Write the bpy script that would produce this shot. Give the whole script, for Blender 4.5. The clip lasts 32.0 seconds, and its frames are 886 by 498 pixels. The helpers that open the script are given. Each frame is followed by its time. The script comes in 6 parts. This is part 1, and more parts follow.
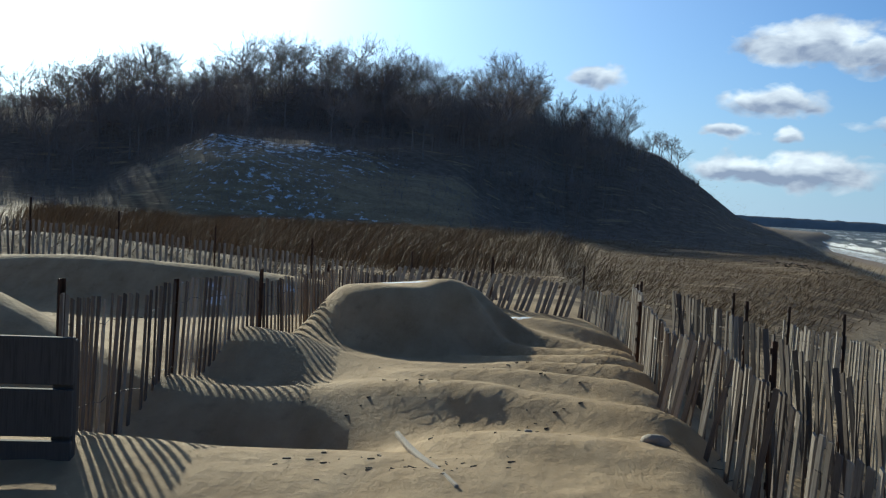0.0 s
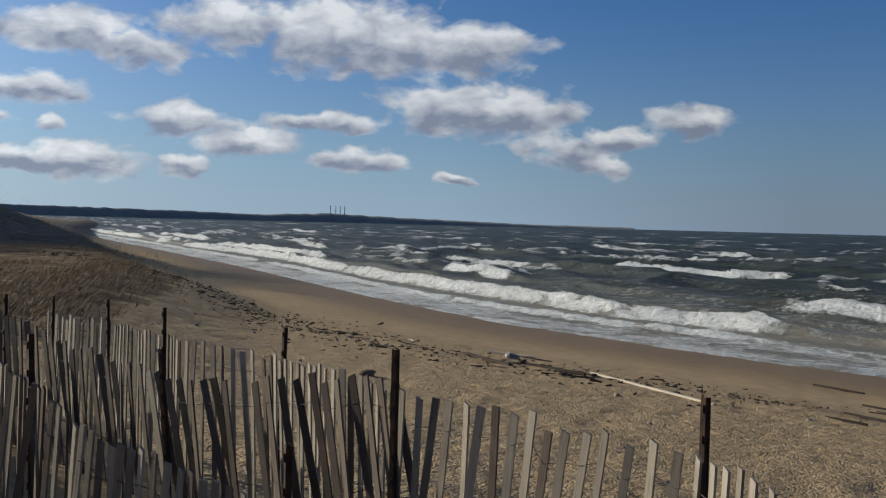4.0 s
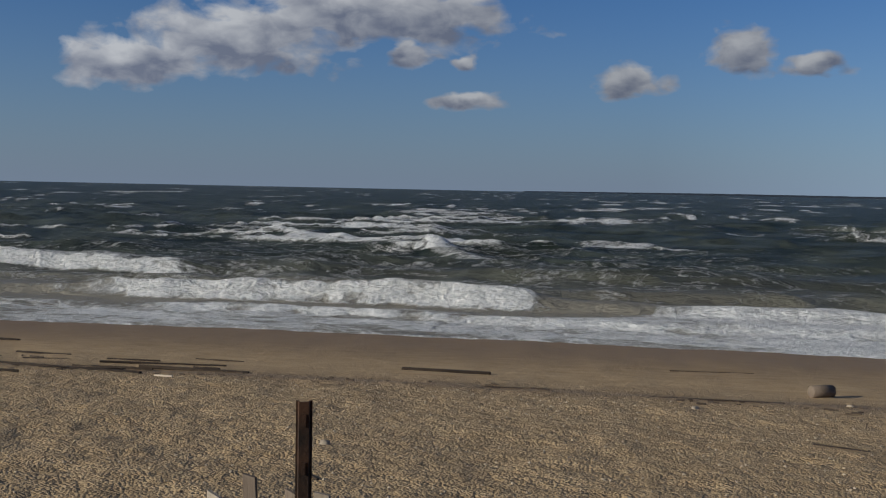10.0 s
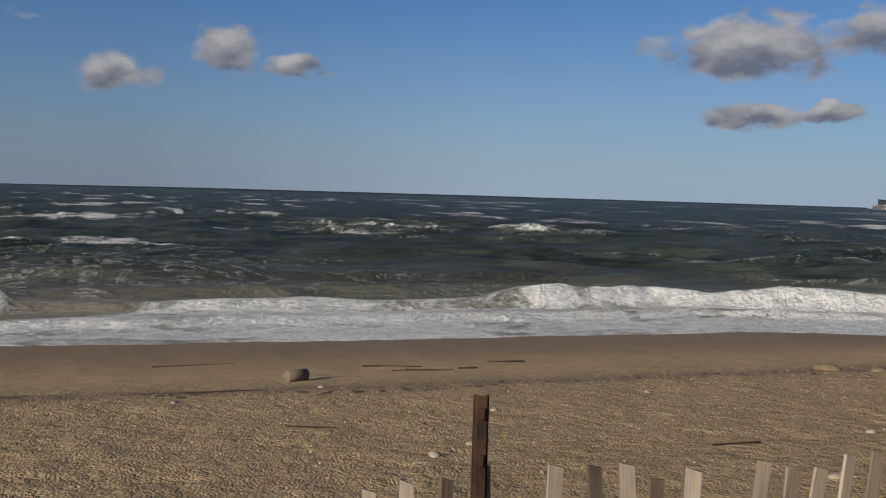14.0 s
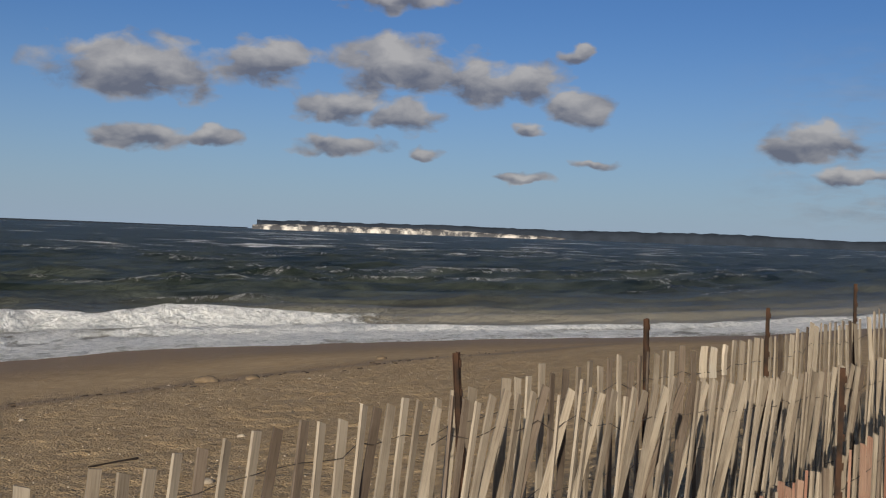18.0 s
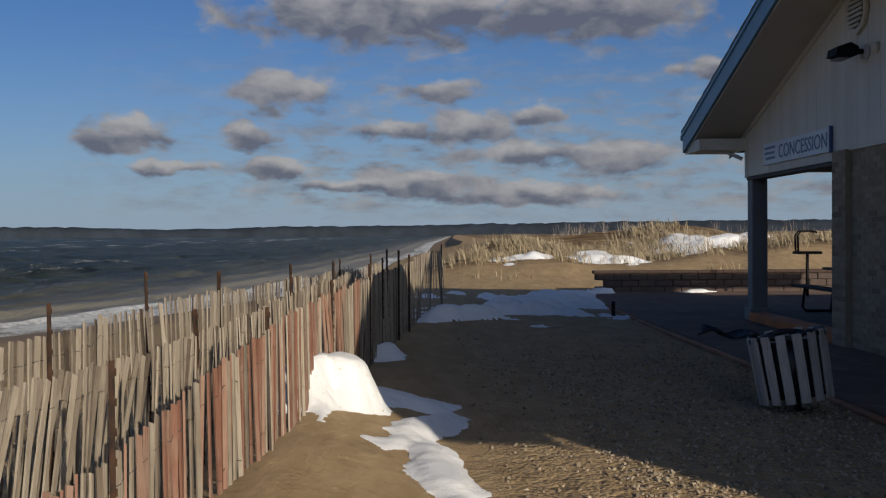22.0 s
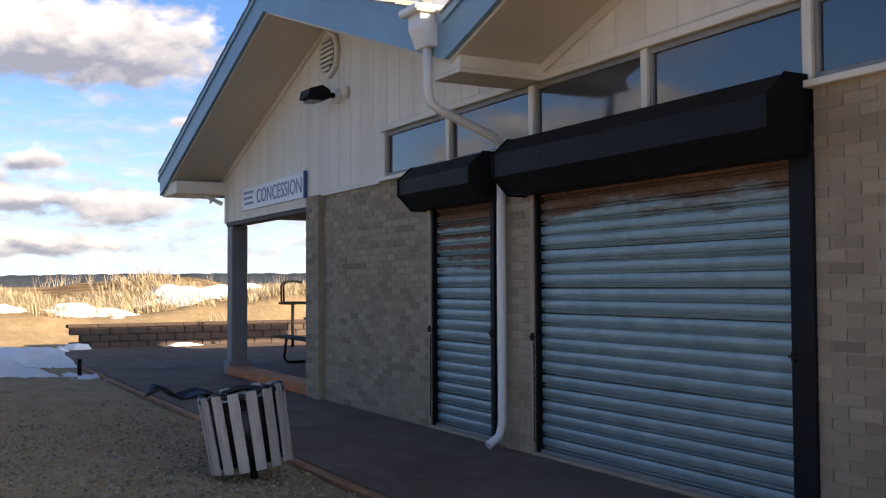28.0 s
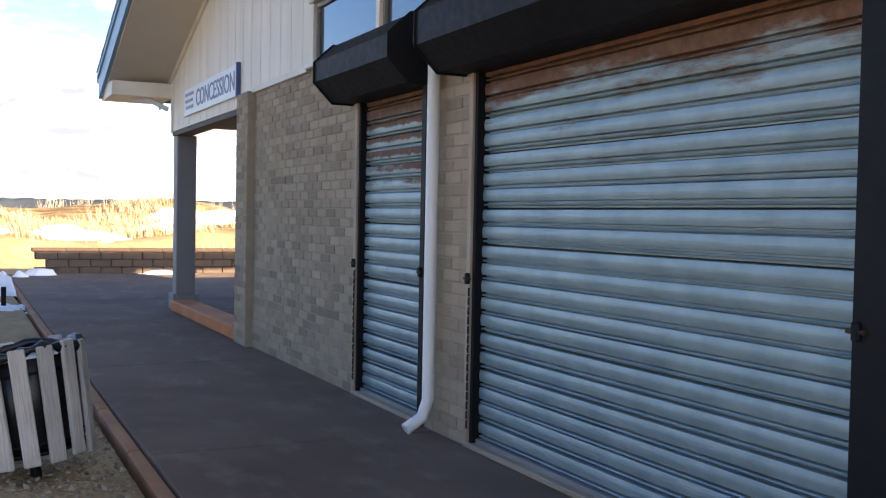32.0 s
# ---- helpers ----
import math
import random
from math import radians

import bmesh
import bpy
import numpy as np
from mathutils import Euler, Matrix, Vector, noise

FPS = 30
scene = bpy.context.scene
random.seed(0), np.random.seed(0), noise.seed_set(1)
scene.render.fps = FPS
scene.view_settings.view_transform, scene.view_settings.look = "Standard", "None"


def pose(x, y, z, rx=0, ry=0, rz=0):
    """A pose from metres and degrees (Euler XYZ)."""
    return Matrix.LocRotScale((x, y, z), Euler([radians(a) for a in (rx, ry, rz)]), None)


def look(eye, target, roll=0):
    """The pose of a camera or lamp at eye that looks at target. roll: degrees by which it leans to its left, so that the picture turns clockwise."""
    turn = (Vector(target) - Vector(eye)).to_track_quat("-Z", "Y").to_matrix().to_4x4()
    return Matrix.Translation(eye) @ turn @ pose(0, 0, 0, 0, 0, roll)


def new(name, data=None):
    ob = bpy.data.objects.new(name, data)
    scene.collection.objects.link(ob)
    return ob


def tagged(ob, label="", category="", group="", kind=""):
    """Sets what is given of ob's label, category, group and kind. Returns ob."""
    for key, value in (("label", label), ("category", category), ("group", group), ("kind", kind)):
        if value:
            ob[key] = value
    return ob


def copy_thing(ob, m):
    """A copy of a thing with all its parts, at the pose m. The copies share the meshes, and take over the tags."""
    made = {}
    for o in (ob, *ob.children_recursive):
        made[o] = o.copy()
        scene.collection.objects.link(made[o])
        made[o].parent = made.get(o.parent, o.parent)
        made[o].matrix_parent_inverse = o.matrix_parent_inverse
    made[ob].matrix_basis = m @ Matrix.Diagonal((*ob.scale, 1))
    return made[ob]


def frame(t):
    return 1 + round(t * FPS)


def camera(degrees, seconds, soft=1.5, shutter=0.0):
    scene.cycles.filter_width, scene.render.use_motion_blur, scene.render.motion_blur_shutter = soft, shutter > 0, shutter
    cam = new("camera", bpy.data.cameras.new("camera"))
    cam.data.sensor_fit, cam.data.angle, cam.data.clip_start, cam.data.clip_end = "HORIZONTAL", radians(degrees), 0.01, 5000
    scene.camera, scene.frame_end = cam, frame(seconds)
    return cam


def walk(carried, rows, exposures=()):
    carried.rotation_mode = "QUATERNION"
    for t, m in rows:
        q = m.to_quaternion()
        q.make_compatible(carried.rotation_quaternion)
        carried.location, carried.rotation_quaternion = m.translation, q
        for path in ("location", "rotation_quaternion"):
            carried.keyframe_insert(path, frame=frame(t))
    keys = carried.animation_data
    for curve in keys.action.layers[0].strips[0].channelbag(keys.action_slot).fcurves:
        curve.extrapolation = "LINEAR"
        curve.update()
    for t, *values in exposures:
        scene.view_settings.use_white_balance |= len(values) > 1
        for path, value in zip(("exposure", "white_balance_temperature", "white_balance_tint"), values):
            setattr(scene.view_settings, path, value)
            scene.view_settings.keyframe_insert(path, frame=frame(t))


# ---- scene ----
cam = camera(47.7, 32.0, 1.2)
PATH = [
    (0.0, look((0.583, 0.637, 1.360), (-0.272, 10.592, 0.960), 2.91)),
    (0.5, look((0.609, 0.671, 1.360), (0.674, 10.667, 1.083), 2.66)),
    (1.0, look((0.598, 0.712, 1.360), (1.653, 10.650, 1.021), 1.61)),
    (1.5, look((0.596, 0.721, 1.360), (2.670, 10.499, 1.050), 1.89)),
    (2.0, look((0.599, 0.730, 1.360), (3.604, 10.267, 1.190), 2.10)),
    (2.5, look((0.610, 0.724, 1.360), (4.384, 9.981, 1.093), 1.37)),
    (3.0, look((0.623, 0.733, 1.360), (5.052, 9.691, 1.015), 1.28)),
    (3.5, look((0.633, 0.722, 1.360), (5.860, 9.238, 0.974), 1.73)),
    (4.0, look((0.651, 0.692, 1.360), (6.414, 8.860, 1.110), 1.42)),
    (4.5, look((0.685, 0.672, 1.360), (7.033, 8.395, 1.125), 1.42)),
    (6.5, look((0.771, 0.521, 1.360), (8.573, 6.759, 0.893), 0.61)),
    (7.0, look((0.803, 0.482, 1.360), (8.857, 6.394, 0.942), 1.23)),
    (7.5, look((0.820, 0.504, 1.360), (9.324, 5.740, 0.836), 0.39)),
    (8.0, look((0.832, 0.523, 1.360), (9.787, 4.953, 0.918), 0.70)),
    (8.5, look((0.844, 0.528, 1.360), (10.083, 4.335, 0.978), 0.32)),
    (9.0, look((0.853, 0.518, 1.360), (10.352, 3.611, 0.917), 0.46)),
    (9.5, look((0.862, 0.511, 1.360), (10.552, 2.887, 0.683), 0.82)),
    (10.0, look((0.871, 0.498, 1.360), (10.717, 2.143, 0.764), 1.19)),
    (10.5, look((0.893, 0.492, 1.360), (10.834, 1.554, 1.139), 1.16)),
    (11.0, look((0.890, 0.459, 1.360), (10.877, 0.806, 1.002), 1.02)),
    (11.5, look((0.908, 0.434, 1.360), (10.898, 0.188, 0.987), 1.01)),
    (12.0, look((0.894, 0.418, 1.360), (10.854, -0.347, 0.896), 0.82)),
    (12.5, look((0.895, 0.395, 1.360), (10.795, -0.960, 0.945), 1.03)),
    (13.0, look((0.887, 0.379, 1.360), (10.651, -1.716, 0.849), 1.39)),
    (13.5, look((0.881, 0.348, 1.360), (10.504, -2.313, 0.786), 1.51)),
    (15.5, look((0.831, 0.314, 1.360), (9.347, -4.922, 1.116), 1.58)),
    (16.0, look((0.812, 0.311, 1.360), (8.924, -5.531, 1.089), 1.38)),
    (16.5, look((0.786, 0.318, 1.360), (8.172, -6.415, 1.012), 1.50)),
    (17.0, look((0.761, 0.296, 1.360), (7.614, -6.981, 1.066), 1.99)),
    (17.5, look((0.730, 0.298, 1.360), (7.099, -7.411, 1.273), 2.47)),
    (18.0, look((0.700, 0.286, 1.360), (6.706, -7.708, 1.212), 2.02)),
    (18.5, look((0.693, 0.203, 1.360), (6.215, -8.133, 1.252), 0.26)),
    (19.0, look((0.678, 0.161, 1.360), (5.406, -8.651, 1.359), -0.02)),
    (19.5, look((0.663, 0.112, 1.360), (4.815, -8.984, 1.225), 0.00)),
    (20.0, look((0.638, 0.066, 1.360), (4.156, -9.291, 1.109), -0.51)),
    (20.5, look((0.594, 0.041, 1.360), (3.556, -9.507, 1.093), -1.40)),
    (21.0, look((0.587, 0.045, 1.360), (2.661, -9.736, 1.193), -1.33)),
    (21.5, look((0.586, 0.056, 1.360), (1.617, -9.889, 1.170), -0.74)),
    (22.0, look((0.592, 0.037, 1.360), (0.475, -9.962, 1.218), -0.36)),
    (22.5, look((0.587, 0.063, 1.360), (-0.688, -9.856, 1.315), -0.21)),
    (23.0, look((0.577, 0.086, 1.360), (-1.726, -9.645, 1.470), -0.48)),
    (23.5, look((0.547, 0.099, 1.360), (-2.645, -9.376, 1.551), -0.45)),
    (24.0, look((0.513, 0.073, 1.360), (-3.167, -9.197, 2.088), 0.51)),
    (24.5, look((0.467, 0.065, 1.360), (-3.331, -9.151, 2.160), 0.48)),
    (25.0, look((0.433, 0.056, 1.394), (-3.292, -9.214, 1.874), 1.30)),
    (25.5, look((0.274, -0.089, 1.365), (-3.446, -9.369, 1.555), 0.10)),
    (26.0, look((0.284, -0.269, 1.373), (-3.826, -9.374, 1.763), 0.10)),
    (26.5, look((0.215, -0.412, 1.365), (-4.440, -9.257, 1.615), -0.40)),
    (28.5, look((-0.277, -1.108, 1.287), (-5.107, -9.858, 1.672), -0.10)),
    (29.0, look((-0.502, -1.204, 1.292), (-5.472, -9.879, 1.427), 0.40)),
    (29.5, look((-0.662, -1.400, 1.244), (-5.407, -10.200, 1.194), 1.40)),
    (30.0, look((-0.864, -1.651, 1.256), (-5.819, -10.336, 1.386), 1.80)),
    (30.5, look((-1.136, -1.810, 1.273), (-5.701, -10.705, 1.333), 1.40)),
    (31.0, look((-1.359, -2.030, 1.238), (-6.044, -10.860, 0.973), 1.70)),
    (31.5, look((-1.564, -2.323, 1.250), (-6.244, -11.158, 1.025), 1.80)),
    (32.0, look((-1.906, -2.684, 1.217), (-6.271, -11.674, 0.907), 1.10)),
]
walk(cam, PATH, [(0, 0.3, 5950, -4), (3, 0.05, 6450, 2), (9, -0.2, 6350, 5), (14, -0.07, 6850, 8), (18, -0.08, 6900, 8), (20, -0.15, 6850, 8), (22.5, -0.25, 6800, 8), (23.2, -0.15, 6850, 8),
                 (24.0, 0.3, 7250, 9), (24.6, 0.5, 7300, 10), (26, 0.95, 7500, 11), (28.5, 1.72, 8400, 12), (30, 2.1, 8900, 12), (31, 2.3, 8900, 12), (32, 2.55, 8900, 12)])

# ---- world and sun ----
SUN_AZ, SUN_EL = 30.0, 18.3
SEA = -2.3


def az_dir(az, el=0.0):
    a, e = radians(az), radians(el)
    return Vector((-math.sin(a) * math.cos(e), math.cos(a) * math.cos(e), math.sin(e)))


class Tree:
    """Short hand for shader nodes."""

    def __init__(self, tree):
        self.t = tree
        tree.nodes.clear()

    def n(self, kind, ins=None, operation="", use_clamp=False, data_type="", attribute_name=""):
        node = self.t.nodes.new(kind)
        if operation:
            node.operation = operation
        if use_clamp:
            node.use_clamp = True
        if data_type:
            node.data_type = data_type
        if attribute_name:
            node.attribute_name = attribute_name
        for key, value in (ins or {}).items():
            if isinstance(value, bpy.types.NodeSocket):
                self.t.links.new(value, node.inputs[key])
            else:
                node.inputs[key].default_value = value
        return node

    def m(self, op, a, b=0.0, c=0.0, clamp=False):
        return self.n("ShaderNodeMath", {0: a, 1: b, 2: c}, operation=op, use_clamp=clamp).outputs[0]

    def v(self, op, a, b=(0, 0, 0)):
        node = self.n("ShaderNodeVectorMath", {0: a, 1: b}, operation=op)
        return node.outputs["Value"] if op in ("LENGTH", "DOT_PRODUCT") else node.outputs[0]

    def mix(self, f, a, b):
        node = self.n("ShaderNodeMix", data_type="RGBA")
        for i, val in ((0, f), (6, a), (7, b)):
            if isinstance(val, bpy.types.NodeSocket):
                self.t.links.new(val, node.inputs[i])
            else:
                node.inputs[i].default_value = (*val, 1) if i and len(val) == 3 else val
        return node.outputs[2]

    def ramp(self, f, lo, hi, to0=0.0, to1=1.0):
        return self.n("ShaderNodeMapRange", {0: f, 1: lo, 2: hi, 3: to0, 4: to1}).outputs[0]

    def noise(self, vec, scale, detail=3.0, rough=0.55, distort=0.0):
        return self.n("ShaderNodeTexNoise", {"Vector": vec, "Scale": scale, "Detail": detail, "Roughness": rough, "Distortion": distort}).outputs[0]

    def stretch(self, vec, x, y, z):
        return self.v("MULTIPLY", vec, (x, y, z))


# cloud banks: azimuth, elevation, half width, half height in degrees
CLOUDS_NORTH = [
    (-14.6, 9.8, 3.6, 1.1), (-3.5, 7.8, 1.6, 0.6), (-12.9, 6.6, 2.4, 0.8), (-10.6, 5.1, 1.2, 0.4), (-13.7, 4.8, 0.9, 0.4), (-11.3, 3.0, 3.0, 0.8), (-15.0, 3.0, 3.6, 1.0), (-18.0, 9.2, 2.1, 1.2),
    (-23.4, 10.8, 3.6, 1.3), (-29.7, 10.2, 6.5, 2.0), (-36.4, 9.8, 3.6, 1.5), (-20.7, 5.3, 3.2, 0.9), (-23.8, 4.2, 2.9, 0.8), (-28.2, 5.6, 3.1, 0.6), (-30.0, 3.5, 2.6, 0.6), (-20.6, 2.8, 1.5, 0.5),
    (-35.5, 6.6, 4.2, 1.6), (-39.7, 6.4, 2.9, 1.3), (-42.3, 4.4, 2.6, 1.0), (-45.1, 4.9, 2.3, 0.7), (-44.6, 3.3, 1.6, 0.7), (-49.0, 6.0, 2.3, 0.8), (-35.8, 2.5, 0.9, 0.3),
]
CLOUDS_EAST = [
    (-62.8, 6.5, 3.6, 1.3), (-68.9, 8.1, 5.6, 1.8), (-76.6, 9.9, 7.4, 1.8), (-78.0, 7.6, 1.5, 0.7), (-81.6, 7.0, 0.8, 0.5), (-81.9, 5.0, 1.9, 0.5), (-90.8, 6.1, 1.8, 1.0), (-96.8, 7.8, 1.7, 1.2), (-100.7, 7.0, 1.5, 0.6),
]
CLOUDS_SOUTHEAST = [
    (-125.9, 8.4, 4.8, 1.6), (-132.9, 9.3, 2.1, 1.4), (-140.2, 9.4, 3.7, 1.6), (-146.3, 8.7, 3.7, 1.2), (-137.4, 7.0, 2.3, 0.8), (-140.5, 6.6, 1.9, 1.0), (-126.5, 4.8, 2.4, 0.7), (-130.1, 4.9, 1.3, 0.6),
    (-136.9, 4.8, 2.7, 0.6), (-141.5, 4.6, 0.9, 0.4), (-147.6, 6.1, 0.8, 0.4), (-150.7, 7.0, 1.8, 1.1), (-150.2, 10.4, 0.9, 0.5), (-147.3, 3.4, 1.5, 0.3), (-151.6, 4.3, 1.5, 0.3), (-139.7, 13.0, 3.2, 0.6),
]
CLOUDS_SOUTH = [
    (-171.7, 8.1, 3.6, 1.2), (-180.3, 8.2, 2.5, 0.8), (-162.9, 5.6, 2.3, 1.0), (-169.8, 5.6, 1.6, 0.7), (-171.2, 3.8, 2.0, 0.6), (-165.1, 3.8, 3.2, 0.4), (-177.6, 6.0, 2.4, 0.6), (-182.3, 6.1, 2.6, 1.0),
    (-186.0, 6.8, 1.4, 0.7), (-178.0, 12.8, 9.7, 2.2), (-188.5, 13.0, 8.1, 2.4), (-179.8, 2.9, 4.5, 0.8), (-185.8, 4.6, 4.0, 0.7), (-185.8, 2.3, 6.5, 0.6), (-175.1, 2.8, 2.6, 0.4), (-191.0, 4.2, 3.2, 0.9), (-195.5, 9.0, 1.6, 0.7), (-205.4, 16.5, 4.8, 1.0),
]

world = bpy.data.worlds.new("sky")
world.use_nodes = True
scene.world = world
w = Tree(world.node_tree)
way = w.v("NORMALIZE", w.n("ShaderNodeTexCoord").outputs["Generated"])
air = w.n("ShaderNodeTexSky")
air.sky_type, air.sun_disc, air.sun_elevation, air.sun_rotation = "NISHITA", False, radians(SUN_EL), radians(-SUN_AZ)
air.altitude, air.air_density, air.dust_density, air.ozone_density = 10.0, 1.0, 0.7, 3.0
sky = air.outputs[0]
sep = w.n("ShaderNodeSeparateXYZ", {0: way})
sx, sy, sz = sep.outputs
# azimuth with its seam at +100 degrees, away from what is seen
ca, sa = math.cos(radians(80)), math.sin(radians(80))
rx_ = w.m("ADD", w.m("MULTIPLY", sx, ca), w.m("MULTIPLY", sy, -sa))
ry_ = w.m("ADD", w.m("MULTIPLY", sx, sa), w.m("MULTIPLY", sy, ca))
az_ = w.m("SUBTRACT", w.m("MULTIPLY", w.m("ARCTAN2", w.m("MULTIPLY", rx_, -1.0), ry_), 180 / math.pi), 80.0)
el_ = w.m("MULTIPLY", w.m("ARCSINE", sz), 180 / math.pi)
puff_at = w.n("ShaderNodeCombineXYZ", {0: w.m("MULTIPLY", az_, 0.42), 1: w.m("MULTIPLY", el_, 0.72), 2: 0.0}).outputs[0]
puff = w.noise(puff_at, 1.0, 7.0, 0.52, 0.3)
fine = w.noise(puff_at, 1.2, 6.0, 0.52, 0.3)
# the banks' outlines are stirred by slow swirls
az_w = w.m("ADD", az_, w.m("MULTIPLY", w.m("SUBTRACT", w.noise(puff_at, 0.8, 3.0, 0.5), 0.5), 3.4))
el_w = w.m("ADD", el_, w.m("MULTIPLY", w.m("SUBTRACT", w.noise(w.v("ADD", puff_at, (7.3, 2.1, 0.0)), 1.0, 3.0, 0.5), 0.5), 1.5))
total, low = None, None
for az0, el0, half_w, half_h in CLOUDS_NORTH + CLOUDS_EAST + CLOUDS_SOUTHEAST + CLOUDS_SOUTH:
    du = w.m("DIVIDE", w.m("SUBTRACT", az_w, az0), half_w)
    dv = w.m("DIVIDE", w.m("SUBTRACT", el_w, el0), half_h)
    r = w.m("SQRT", w.m("ADD", w.m("MULTIPLY", du, du), w.m("MULTIPLY", dv, dv)))
    d = w.m("SUBTRACT", 1.25, r)
    wgt = w.m("MAXIMUM", d, 0.0)
    shade = w.m("MULTIPLY", wgt, dv)
    total = d if total is None else w.m("MAXIMUM", total, d)
    low = shade if low is None else w.m("ADD", low, shade)
bank = w.m("MULTIPLY", w.ramp(el_, 0.4, 2.0), w.ramp(el_, 12.0, 4.0))
haze_cloud = w.m("MULTIPLY", w.ramp(w.noise(w.stretch(puff_at, 1, 2.2, 1), 0.9, 6.0, 0.6), 0.43, 0.64), bank)
south = w.ramp(az_, -158.0, -175.0)
field = w.m("ADD", total, w.m("MULTIPLY", w.m("SUBTRACT", puff, 0.5), 2.0))
mask = w.m("MAXIMUM", w.ramp(field, 0.04, 0.54), w.m("MULTIPLY", haze_cloud, w.m("MULTIPLY", south, 0.9)))
# away from the view the sky carries the same scattered cloud
back = w.m("MULTIPLY", w.ramp(w.noise(puff_at, 0.32, 6.0, 0.6), 0.62, 0.76), w.ramp(el_, 16.0, 24.0))
mask = w.m("MINIMUM", w.m("MAXIMUM", mask, back), 0.94)
lit = w.m("ADD", w.m("MULTIPLY", low, 1.2), w.m("MULTIPLY", w.m("SUBTRACT", fine, 0.5), 1.9))
sunward = w.ramp(w.v("DOT_PRODUCT", way, tuple(az_dir(SUN_AZ, SUN_EL))), -0.4, 0.95, 0.74, 1.55)
cloud = w.mix(w.ramp(lit, -0.5, 0.6), (2.8, 3.1, 4.3), (9.2, 9.2, 9.8))
cloud = w.v("MULTIPLY", cloud, w.n("ShaderNodeCombineXYZ", {0: sunward, 1: sunward, 2: sunward}).outputs[0])
glow = w.m("POWER", w.m("MAXIMUM", w.v("DOT_PRODUCT", way, tuple(az_dir(SUN_AZ, SUN_EL))), 0.0), 30.0)
near_horizon = w.m("MULTIPLY", w.m("POWER", w.ramp(el_, 14.0, 0.0), 2.0), 0.75)
horizon = w.mix(w.m("MULTIPLY", w.ramp(az_, -112.0, -92.0), w.ramp(az_, -35.0, -55.0)), (5.6, 7.3, 10.0), (3.5, 4.3, 6.0))
sky_deep = w.mix(near_horizon, w.v("MULTIPLY", sky, (0.56, 0.84, 1.32)), horizon)
zenith = w.ramp(el_, 16.0, 60.0, 1.0, 0.55)
sky_deep = w.v("MULTIPLY", sky_deep, w.n("ShaderNodeCombineXYZ", {0: zenith, 1: zenith, 2: zenith}).outputs[0])
facing = w.m("POWER", w.m("MAXIMUM", w.v("DOT_PRODUCT", way, tuple(az_dir(SUN_AZ, SUN_EL))), 0.0), 5.0)
sky_deep = w.v("ADD", sky_deep, w.v("MULTIPLY", w.n("ShaderNodeCombineXYZ", {0: facing, 1: facing, 2: facing}).outputs[0], (6.0, 6.3, 6.4)))
sky_glow = w.v("ADD", sky_deep, w.v("MULTIPLY", w.n("ShaderNodeCombineXYZ", {0: glow, 1: glow, 2: glow}).outputs[0], (20.0, 19.0, 18.0)))
bg = w.n("ShaderNodeBackground", {"Color": w.mix(mask, sky_glow, cloud), "Strength": 0.064})
w.n("ShaderNodeOutputWorld", {0: bg.outputs[0]})

sun = new("sun", bpy.data.lights.new("sun", "SUN"))
sun.data.energy, sun.data.angle, sun.data.color = 4.8, radians(0.55), (1.0, 0.9, 0.76)
sun.matrix_world = look(tuple(az_dir(SUN_AZ, SUN_EL) * 300), (0, 0, 0))


# ---- materials ----
def material(name, build, bump=None):
    mat = bpy.data.materials.new(name)
    mat.use_nodes = True
    t = Tree(mat.node_tree)
    build(t)
    return mat


def finish(t, colour, rough=0.8, metal=0.0, bump=None, strength=0.3, distance=0.01, spec=0.4, **more):
    ins = {"Base Color": colour if isinstance(colour, bpy.types.NodeSocket) else (*colour, 1), "Roughness": rough, "Metallic": metal, "Specular IOR Level": spec}
    if bump is not None:
        ins["Normal"] = t.n("ShaderNodeBump", {"Height": bump, "Strength": strength, "Distance": distance}).outputs[0]
    ins.update(more)
    t.n("ShaderNodeOutputMaterial", {0: t.n("ShaderNodeBsdfPrincipled", ins).outputs[0]})


def where(t):
    return t.n("ShaderNodeNewGeometry").outputs["Position"]


def local(t):
    return t.n("ShaderNodeTexCoord").outputs["Object"]


def each(t):
    return t.n("ShaderNodeObjectInfo").outputs["Random"]


def plain(name, colour, rough=0.6, metal=0.0, scale=14.0, vary=0.25, bump=0.15, dist=0.004, spec=0.4):
    """A painted or plain surface with grain and dirt at two scales, and a small difference from piece to piece."""
    def build(t):
        p = local(t)
        big, small = t.noise(p, scale * 0.25, 4.0), t.noise(p, scale * 4, 3.0)
        dark = tuple(c * (1 - vary) for c in colour)
        light = tuple(min(1, c * (1 + vary * 0.5)) for c in colour)
        c = t.mix(t.ramp(big, 0.3, 0.7), dark, light)
        c = t.mix(t.m("MULTIPLY", each(t), 0.35), c, dark)
        finish(t, c, t.ramp(small, 0.2, 0.8, max(0.05, rough - 0.1), min(1, rough + 0.1)), metal, small, bump, dist, spec)
    return material(name, build)


